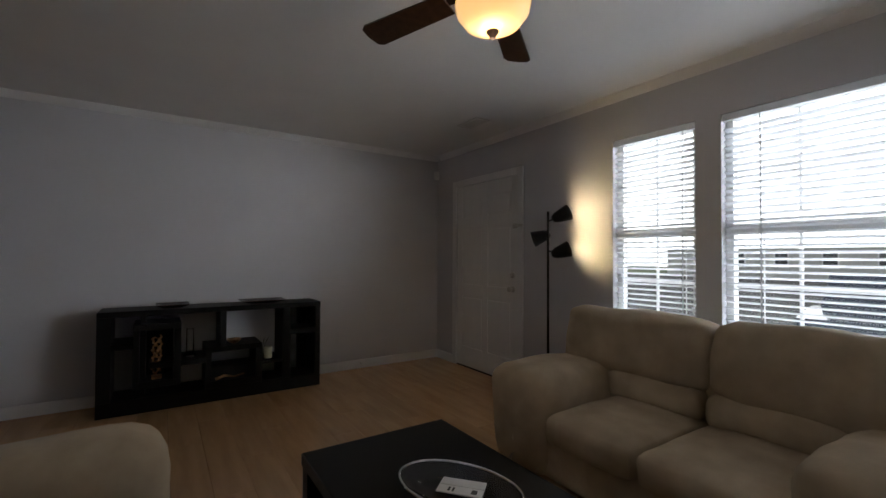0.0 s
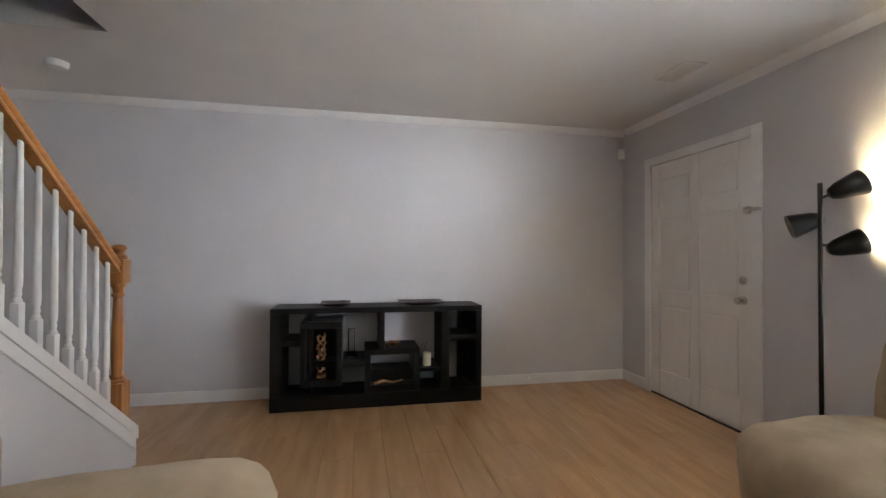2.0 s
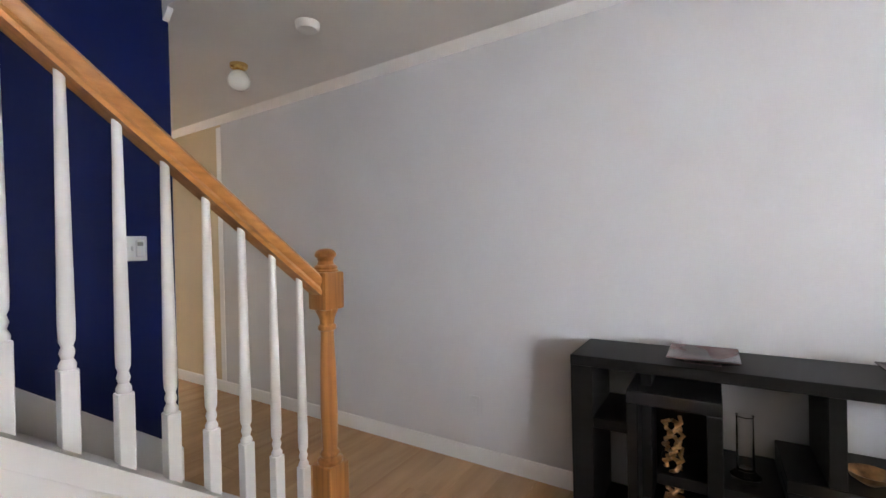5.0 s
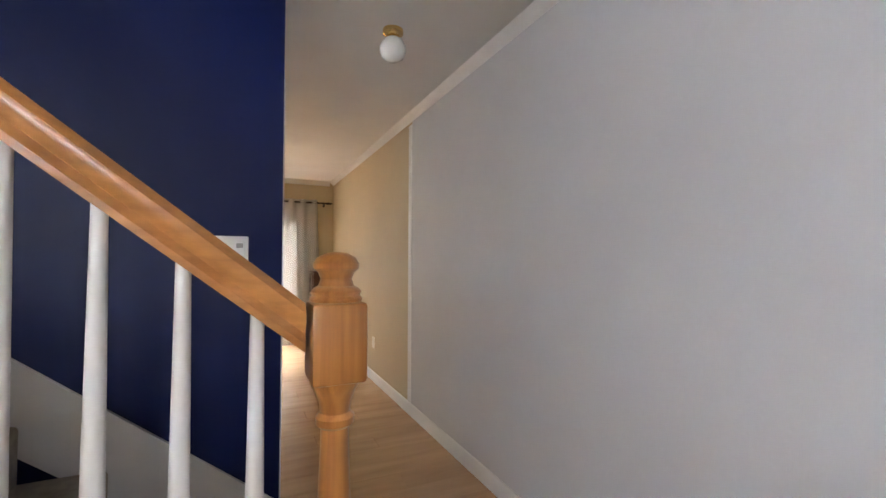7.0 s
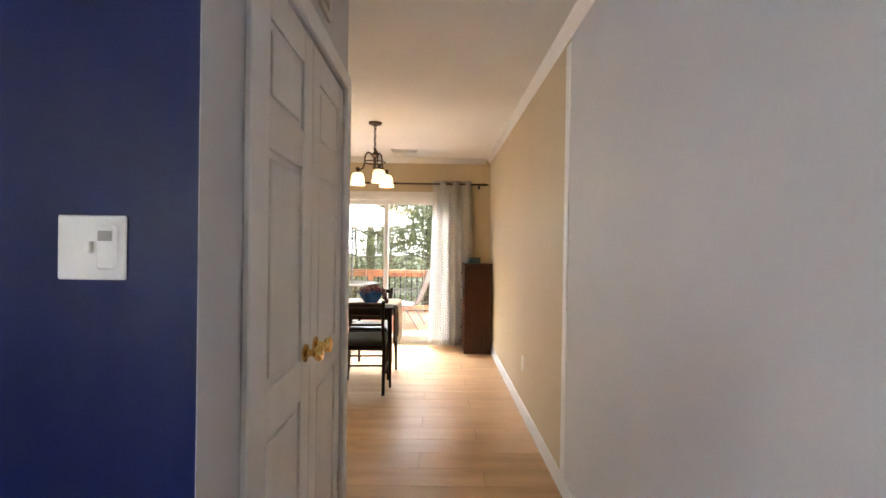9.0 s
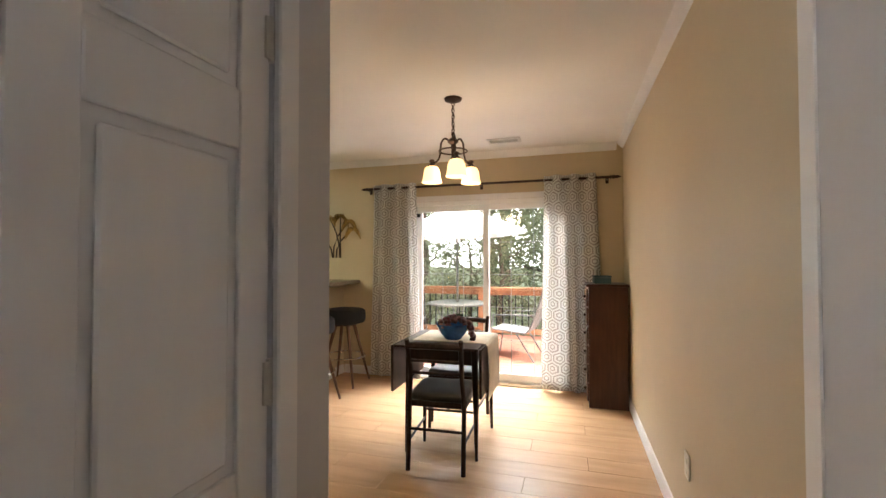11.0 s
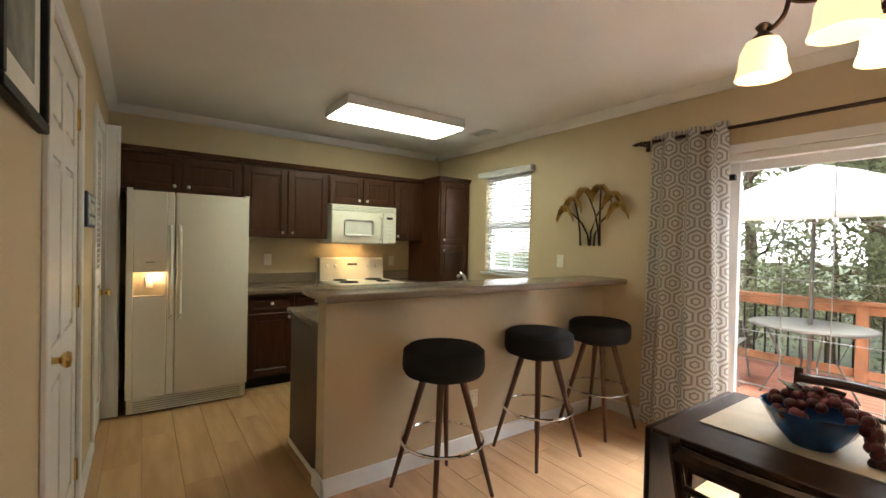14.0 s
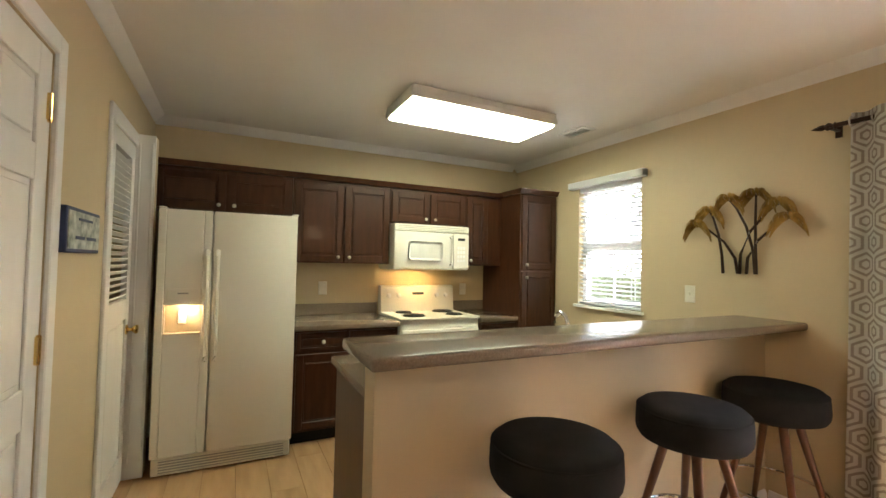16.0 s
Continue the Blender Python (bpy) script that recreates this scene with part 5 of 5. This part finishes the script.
part("grille", S().box(-0.47, -0.42, 4.36, 5.18, 0.015, 0.12, 0.004), M_APPL, t)
for i in range(5):
    part("grille_slot", S().box(-0.421, -0.417, 4.40, 5.14, 0.03 + i * 0.017, 0.037 + i * 0.017), M_APPLG, t)
for y in (4.37, 5.175):
    part("hinge_cap", S().box(-0.50, -0.41, y - 0.02, y + 0.02, 1.70, 1.715, 0.004), M_APPL, t)
lamp("dispenser_light", "POINT", pose(-0.42, 4.51, 1.04), 0.7, (1, 0.62, 0.25), 0.01)

t = thing("microwave", "white over-range microwave with lit cooktop lamp", "microwave")
part("body", S().box(XW + 0.01, -0.765, 6.04, 6.79, 1.325, 1.735, 0.006), M_APPL, t)
dr = part("door", S().box(-0.764, -0.735, 6.042, 6.62, 1.335, 1.665, 0.006, 2), M_APPL, t)
part("window", S().box(-0.736, -0.732, 6.17, 6.50, 1.41, 1.58, 0.03, 3), M_GRILLE, dr, "greyish door window")
part("handle", S().tube([(-0.735, 6.59, 1.37), (-0.70, 6.59, 1.39), (-0.70, 6.59, 1.61), (-0.735, 6.59, 1.63)], 0.010, 8), M_APPL, dr)
part("control_panel", S().box(-0.764, -0.737, 6.625, 6.788, 1.335, 1.665, 0.005), M_APPL, t)
part("display", S().box(-0.738, -0.734, 6.67, 6.745, 1.60, 1.625), M_BLACKP, t)
for r in range(4):
    for c in range(3):
        part("button", S().box(-0.738, -0.7345, 6.665 + c * 0.03, 6.687 + c * 0.03, 1.40 + r * 0.04, 1.425 + r * 0.04), M_WPLATE, t)
part("vent_grille", S().box(-0.764, -0.74, 6.042, 6.788, 1.67, 1.733, 0.004), M_APPL, t)
for i in range(3):
    part("vent_slot", S().box(-0.741, -0.738, 6.07, 6.76, 1.682 + i * 0.015, 1.687 + i * 0.015), M_APPLG, t)
lamp("cooktop_lamp", "AREA", look((-0.95, 6.38, 1.315), (-1.1, 6.38, 0.9)), 1.6, (1, 0.62, 0.22), 0.12, 0.06)

t = thing("stove", "white electric coil range with raised backguard", "stove")
part("body", S().box(XW + 0.03, -0.56, 6.045, 6.80, 0.02, 0.90, 0.005), M_APPL, t)
part("cooktop", S().box(XW + 0.03, -0.535, 6.04, 6.805, 0.90, 0.918, 0.006), M_APPL, t)
part("backguard", S().prism([(-1.15, 0.918), (-1.06, 0.918), (-1.085, 1.15), (-1.10, 1.165), (-1.15, 1.165)], "y", 6.04, 6.805), M_APPL, t)
part("clock_panel", S().box(-1.086, -1.077, 6.36, 6.48, 1.05, 1.10, 0.002), M_BLACKP, t)
for y in (6.12, 6.22, 6.62, 6.72):
    part("dial", S().lathe([(0.022, 0), (0.02, 0.02), (0, 0.022)], 14, pose(-1.082, y, 1.07, 0, 84, 0)), M_WPLATE, t)
for x, y, r in ((-0.70, 6.22, 0.10), (-0.95, 6.22, 0.075), (-0.70, 6.62, 0.075), (-0.95, 6.62, 0.10)):
    bo = part("drip_bowl", S().lathe([(r + 0.01, 0), (r + 0.012, 0.003), (r, 0.003), (r * 0.4, -0.004), (0, -0.004)], 24, pose(x, y, 0.919)), M_CHROME, t)
    part("coil", S().tube([((r - 0.07 * k / 40 * r / 0.1) * math.cos(k * 0.6), (r - 0.07 * k / 40 * r / 0.1) * math.sin(k * 0.6), 0.008) for k in range(42)], 0.005, 5), M_COIL, bo, "black coil burner", pose(x, y, 0.919))
part("oven_door", S().box(-0.56, -0.53, 6.055, 6.79, 0.22, 0.82, 0.006), M_APPL, t)
part("oven_handle", S().tube([(-0.53, 6.10, 0.79), (-0.495, 6.12, 0.79), (-0.495, 6.73, 0.79), (-0.53, 6.75, 0.79)], 0.011, 8), M_APPL, t)
part("drawer", S().box(-0.56, -0.532, 6.055, 6.79, 0.04, 0.20, 0.006), M_APPL, t)

# breakfast bar
setting("wall_bar", S().box(1.22, 1.34, 5.24, YN, 0, 1.055), M_TAN, "tan painted half wall of the breakfast bar")
baseboard("y", 5.225, YN - 0.015, 1.34, 1)
setting("baseboard", S().box(1.20, 1.355, 5.225, 5.24, 0, 0.095, 0.002), M_TRIM, "white painted baseboard end", "trim")
t = thing("breakfast_bar", "taupe laminate breakfast bar with rounded edge", "countertop")
part("top", S().box(1.17, 1.56, 5.16, YN - 0.002, 1.055, 1.10, 0.014, 3), M_COUNTER, t)
t = thing("sink_cabinet", "espresso cabinet run on the kitchen side of bar", "cabinet")
part("body", S().box(0.60, 1.218, 5.29, YN - 0.005, 0.10, 0.86, 0.003), M_DARKWOOD, t)
part("toe_kick", S().box(0.66, 1.218, 5.30, YN - 0.005, 0, 0.10), M_BLACK, t)
part("end_panel", S().box(0.60, 1.218, 5.272, 5.289, 0.0, 0.86, 0.002), M_DARKWOOD, t)
part("shoe_trim", S().box(0.60, 1.20, 5.258, 5.271, 0.0, 0.03, 0.003), M_TRIM, t)
t = thing("sink_counter", "taupe laminate counter behind the breakfast bar", "countertop")
part("top", S().box(0.56, 1.219, 5.25, YN - 0.003, 0.86, 0.90, 0.008, 2), M_COUNTER, t)
t = thing("faucet", "chrome gooseneck kitchen faucet at the sink counter", "faucet", pose(0.98, 6.45, 0.90))
part("base", S().lathe([(0.03, 0), (0.03, 0.01), (0.016, 0.02), (0.015, 0.06), (0, 0.06)], 16), M_CHROME, t)
part("spout", S().tube([(0, 0, 0.05), (0, 0, 0.17), (-0.02, 0, 0.21), (-0.06, 0, 0.225), (-0.10, 0, 0.20), (-0.11, 0, 0.16)], 0.012, 10), M_CHROME, t)
part("lever", S().tube([(0, 0.02, 0.05), (0.02, 0.06, 0.10)], 0.007, 8), M_CHROME, t)

t = thing("kitchen_ceiling_light", "long lit fluorescent ceiling fixture with white frame", "lamp", pose(0.12, 6.31, 0) @ Matrix.Diagonal((0.93, 0.92, 1, 1)))
part("frame", S().box(-0.27, 0.27, -0.62, 0.62, 2.455, 2.5, 0.006).box(-0.275, -0.258, -0.625, 0.625, 2.42, 2.46, 0.003).box(0.258, 0.275, -0.625, 0.625, 2.42, 2.46, 0.003).box(-0.258, 0.258, -0.625, -0.608, 2.42, 2.459, 0.003).box(-0.258, 0.258, 0.608, 0.625, 2.42, 2.459, 0.003), M_WPLATE, t)
part("diffuser", S().prism([(-0.256, 2.454), (-0.256, 2.425), (-0.235, 2.405), (0.235, 2.405), (0.256, 2.425), (0.256, 2.454)], "y", -0.606, 0.606), M_TUBE, t, "glowing white acrylic diffuser", smooth=False)

# ---- outside ----
tagged(part("ground", S().box(-400, 400, -400, 400, -0.9, -0.6), M_GRASS, smooth=False), "grass ground around the house", "ground", kind="structure")
tagged(part("road", S().box(-60, 60, -40, -6, -0.6, -0.45), M_ASPH, smooth=False), "grey asphalt parking road before the house", "road", kind="structure")
tagged(part("pavement", S().box(-60, 60, -6, -3.6, -0.6, -0.32), M_SIDING, smooth=False), "pale concrete pavement along the road", "pavement", kind="structure")


def car(name, label, m, paint):
    t = thing(name, label, "car", m)
    part("body", S().prism([(-2.1, 0.35), (-2.15, 0.7), (-2.0, 0.85), (-1.2, 0.92), (1.1, 0.95), (2.0, 0.85), (2.15, 0.6), (2.1, 0.35)], "y", -0.85, 0.85), paint, t)
    part("cabin", S().prism([(-1.6, 0.9), (-1.0, 1.4), (0.5, 1.45), (1.2, 0.93)], "y", -0.72, 0.72), paint, t)
    for sy in (-1, 1):
        part("side_window", S().prism([(-1.35, 0.97), (-0.95, 1.33), (0.45, 1.38), (0.95, 0.99)], "y", sy * 0.72 - 0.01, sy * 0.72 + 0.01), M_CARGLASS, t)
        for x in (-1.35, 1.35):
            wh = part("wheel", S().lathe([(0.0, -0.1), (0.3, -0.1), (0.33, -0.06), (0.33, 0.06), (0.3, 0.1), (0, 0.1)], 20, pose(x, sy * 0.78, 0.33, 90)), M_TYRE, t)
            part("rim", S().lathe([(0.0, -0.105), (0.2, -0.105), (0.2, 0.105), (0, 0.105)], 16, pose(x, sy * 0.78, 0.33, 90)), M_NICKEL, wh)
    return t


car("parked_car", "white parked saloon car on the asphalt", pose(-1.5, -9.0, -0.45, 0, 0, 80), M_CARW)
car("parked_car", "dark parked saloon car on the asphalt", pose(1.6, -9.2, -0.45, 0, 0, 95), M_CARD)
t = thing("townhouse", "pale sided townhouse row across the road", "house", pose(0, -45, -0.6))
part("wall", S().box(-25, 25, -8, 0, 0, 6.2), M_SIDING, t, smooth=False)
part("roof", S().prism([(-8.5, 6.2), (-4, 8.6), (0.5, 6.2)], "x", -25.4, 25.4), M_ROOF, t, smooth=False)
for i in range(14):
    for z in (1.0, 3.9):
        wi = part("window", S().box(-22 + i * 3.3, -20.9 + i * 3.3, 0.0, 0.06, z, z + 1.5), M_TRIM, t, smooth=False)
        part("pane", S().box(-21.9 + i * 3.3, -21.0 + i * 3.3, 0.06, 0.07, z + 0.1, z + 1.4), M_CARGLASS, wi, smooth=False)

M_SKYB = mat("bright_overcast_backdrop", (0.9, 0.9, 0.9), 0.9, emit=(0.95, 0.98, 1.0), power=5.0)
tagged(part("backdrop", S().box(-120, 120, -90, -89, -1, 60), M_SKYB, smooth=False), "bright overcast sky beyond the road", "backdrop", kind="structure")
tagged(part("backdrop", S().box(-120, 120, 89, 90, -1, 60), M_SKYB, smooth=False), "bright overcast sky beyond the trees", "backdrop", kind="structure")
# deck
dk = tagged(part("deck", S().box(-1.2, 6.0, YN + 0.16, 10.9, -0.25, -0.10), M_RAILW, smooth=False), "red-stained timber deck behind the house", "deck", kind="structure")
bd = S().box(-3.6, 3.6, -0.067, 0.067, -0.03, 0, 0.003).mesh("plank", M_DECK)
for i in range(23):
    part("plank", bd, M_DECK, dk, m=pose(2.4, YN + 0.235 + i * 0.14, -0.07))
t = thing("deck_railing", "cedar deck railing with dark metal balusters", "railing", pose(0, 10.75, -0.07))
part("top_rail", S().box(-1.2, 6.0, -0.07, 0.07, 0.86, 0.90, 0.006), M_RAILW, t)
part("upper_rail", S().box(-1.2, 6.0, -0.02, 0.02, 0.76, 0.85, 0.004), M_RAILW, t)
part("bottom_rail", S().box(-1.2, 6.0, -0.02, 0.02, 0.08, 0.17, 0.004), M_RAILW, t)
for i in range(5):
    part("post", S().box(-1.1 + i * 1.72, -1.0 + i * 1.72, -0.05, 0.05, -0.5, 0.86, 0.006), M_RAILW, t)
bm_ = S().box(-0.009, 0.009, -0.009, 0.009, 0.15, 0.78).mesh("baluster", M_METALB)
for i in range(62):
    part("baluster", bm_, M_METALB, t, m=pose(-1.1 + i * 0.114, 0, 0))
t = thing("patio_table", "round glass-topped grey metal patio table", "table", pose(2.2, 9.75, -0.07) @ Matrix.Diagonal((0.85, 0.85, 1, 1)))
part("tabletop", S().lathe([(0, 0.70), (0.55, 0.70), (0.56, 0.708), (0.55, 0.716), (0, 0.716)], 40), M_SLING, t)
part("rim", S().tube([(0.56 * math.cos(a * math.pi / 20), 0.56 * math.sin(a * math.pi / 20), 0.70) for a in range(40)], 0.014, 8, True), M_PATIO, t)
for k in range(4):
    a = k * math.pi / 2 + 0.5
    part("leg", S().tube([(0.42 * math.cos(a), 0.42 * math.sin(a), 0.70), (0.25 * math.cos(a), 0.25 * math.sin(a), 0.35), (0.45 * math.cos(a), 0.45 * math.sin(a), 0)], 0.012, 8), M_PATIO, t)
t = thing("patio_umbrella", "open white canvas patio umbrella over the table", "umbrella", pose(2.2, 9.75, -0.07))
part("pole", S().tube([(0, 0, 0), (0, 0, 2.25)], 0.018, 10), M_PATIO, t)
part("base_plate", S().lathe([(0.2, 0), (0.2, 0.04), (0.03, 0.06), (0.03, 0.2), (0, 0.2)], 20), M_PATIO, t)
cp = part("canopy", S().lathe([(1.08, 1.80), (1.08, 1.86), (0.7, 2.02), (0.3, 2.18), (0.02, 2.26), (0.01, 2.24), (0.3, 2.16), (0.7, 2.0), (1.06, 1.85), (1.07, 1.80)], 8), M_CANVAS, t, m=pose(0, 0, 2.2, 7) @ pose(0, 0, -2.2), smooth=False)
for k in range(8):
    part("rib", S().tube([(0, 0, 2.235), (1.05 * math.cos(k * math.pi / 4), 1.05 * math.sin(k * math.pi / 4), 1.84)], 0.006, 6), M_PATIO, cp)


def patio_chair():
    t = thing("patio_chair", "grey sling-back metal patio chair on deck", "chair", None, "patio chairs")
    pr = [(0.26, 0.42), (0.0, 0.40), (-0.24, 0.38), (-0.30, 0.45), (-0.42, 0.75), (-0.50, 1.0)]
    s = S()
    for a, b in zip(pr, pr[1:]):
        n = Vector((-(b[1] - a[1]), b[0] - a[0])).normalized() * 0.006
        s.prism([a, b, (b[0] + n.x, b[1] + n.y), (a[0] + n.x, a[1] + n.y)], "x", -0.25, 0.25)
    part("sling", s, M_SLING, t, "grey woven sling")
    for sx in (-1, 1):
        part("side_rail", S().tube([(sx * 0.26, y, z) for y, z in pr], 0.013, 8), M_PATIO, t)
        part("leg", S().tube([(sx * 0.27, 0.30, 0), (sx * 0.27, 0.22, 0.62), (sx * 0.27, -0.38, 0.64)], 0.012, 8), M_PATIO, t)
        part("leg", S().tube([(sx * 0.27, -0.36, 0), (sx * 0.27, -0.10, 0.40)], 0.012, 8), M_PATIO, t)
    return t


pc = patio_chair()
pc.matrix_world = pose(3.15, 9.35, -0.07, 0, 0, 80)
copy_thing(pc, pose(1.35, 9.75, -0.07, 0, 0, -80))


def tree_meshes(seed):
    r = random.Random(seed)
    s = S().tube([(0, 0, -0.6), (0.1, 0.05, 1.6), (0.0, 0.1, 3.4), (0.1, 0, 5.5)], 0.16, 9, r2=0.04)
    tips = []
    for i in range(12):
        a, z = r.random() * 6.28, r.uniform(1.2, 4.6)
        L = r.uniform(1.0, 2.0)
        tip = (L * math.cos(a), L * math.sin(a), z + r.uniform(0.3, 1.2))
        s.tube([(0, 0, z), (tip[0] * 0.5, tip[1] * 0.5, z + 0.2), tip], 0.05, 6, r2=0.015)
        tips.append(Vector(tip))
    trunk = s.mesh("trunk", M_BARK)
    vs, fs = [], []
    for i in range(4000):
        c = r.choice(tips)
        p = c + Vector((r.gauss(0, 0.55), r.gauss(0, 0.55), r.gauss(0, 0.5)))
        u = Vector((r.uniform(-1, 1), r.uniform(-1, 1), r.uniform(-1, 1))).normalized()
        v = u.orthogonal().normalized()
        L = r.uniform(0.05, 0.12)
        k = len(vs)
        vs += [tuple(p - u * L), tuple(p + v * L * 0.45), tuple(p + u * L), tuple(p - v * L * 0.45)]
        fs.append((k, k + 1, k + 2, k + 3))
    me = bpy.data.meshes.new("crown")
    me.from_pydata(vs, [], fs)
    me.materials.append(M_LEAF)
    return trunk, me


TREES = [tree_meshes(k) for k in (11, 12, 13)]
for i, (x, y, sc) in enumerate(((-2.5, 15.5, 1.0), (0.2, 14.0, 0.85), (2.0, 17.0, 1.1), (3.6, 14.5, 0.9), (5.6, 16.0, 1.1), (7.6, 14.8, 0.95), (-5, 18, 1.2), (1.0, 20, 1.3), (4.6, 20.5, 1.35), (8.5, 20, 1.3))):
    t = thing("tree", "leafy green garden tree behind the deck", "tree", pose(x, y, 0, 0, 0, 67 * i) @ Matrix.Diagonal((sc, sc, sc, 1)), "trees behind the deck")
    part("trunk", TREES[i % 3][0], M_BARK, t)
    part("crown", TREES[i % 3][1], M_LEAF, t)

for i in range(13):
    x, y, sc = -3.2 + i * 0.95, 12.2 + 0.7 * (i % 3), 0.42 + 0.07 * (i % 4)
    t = thing("shrub", "leafy green shrub close behind deck railing", "shrub", pose(x, y, -0.35 - 0.9 * sc, 0, 0, 41 * i) @ Matrix.Diagonal((sc, sc, sc * 0.95, 1)), "shrubs behind the deck")
    part("trunk", TREES[i % 3][0], M_BARK, t)
    part("crown", TREES[i % 3][1], M_LEAF, t)

# ---- floor planks ----
FL = bpy.data.objects["floor"]
PW, PL = 0.19, 1.21
full = S().box(0, PL - 0.0016, 0, PW - 0.0016, -0.012, 0, 0.0008).mesh("plank", M_FLOOR)
y, r = YS, 0
short = {}
while y < YN - 0.001:
    w = min(PW, YN - y)
    x0 = -0.8 if y < YB else XW
    x = x0 - (0.0, 0.42, 0.83)[r % 3]
    while x < XE - 0.001:
        a, b = max(x, x0), min(x + PL, XE)
        if b - a > 0.02:
            if b - a > PL - 0.001 and w == PW:
                part("plank", full, M_FLOOR, FL, m=pose(a, y, 0))
            else:
                k = (round(b - a, 3), round(w, 3))
                if k not in short:
                    short[k] = S().box(0, b - a - 0.0016, 0, w - 0.0016, -0.012, 0, 0.0008).mesh("plank", M_FLOOR)
                part("plank", short[k], M_FLOOR, FL, m=pose(a, y, 0))
        x += PL
    y += PW
    r += 1
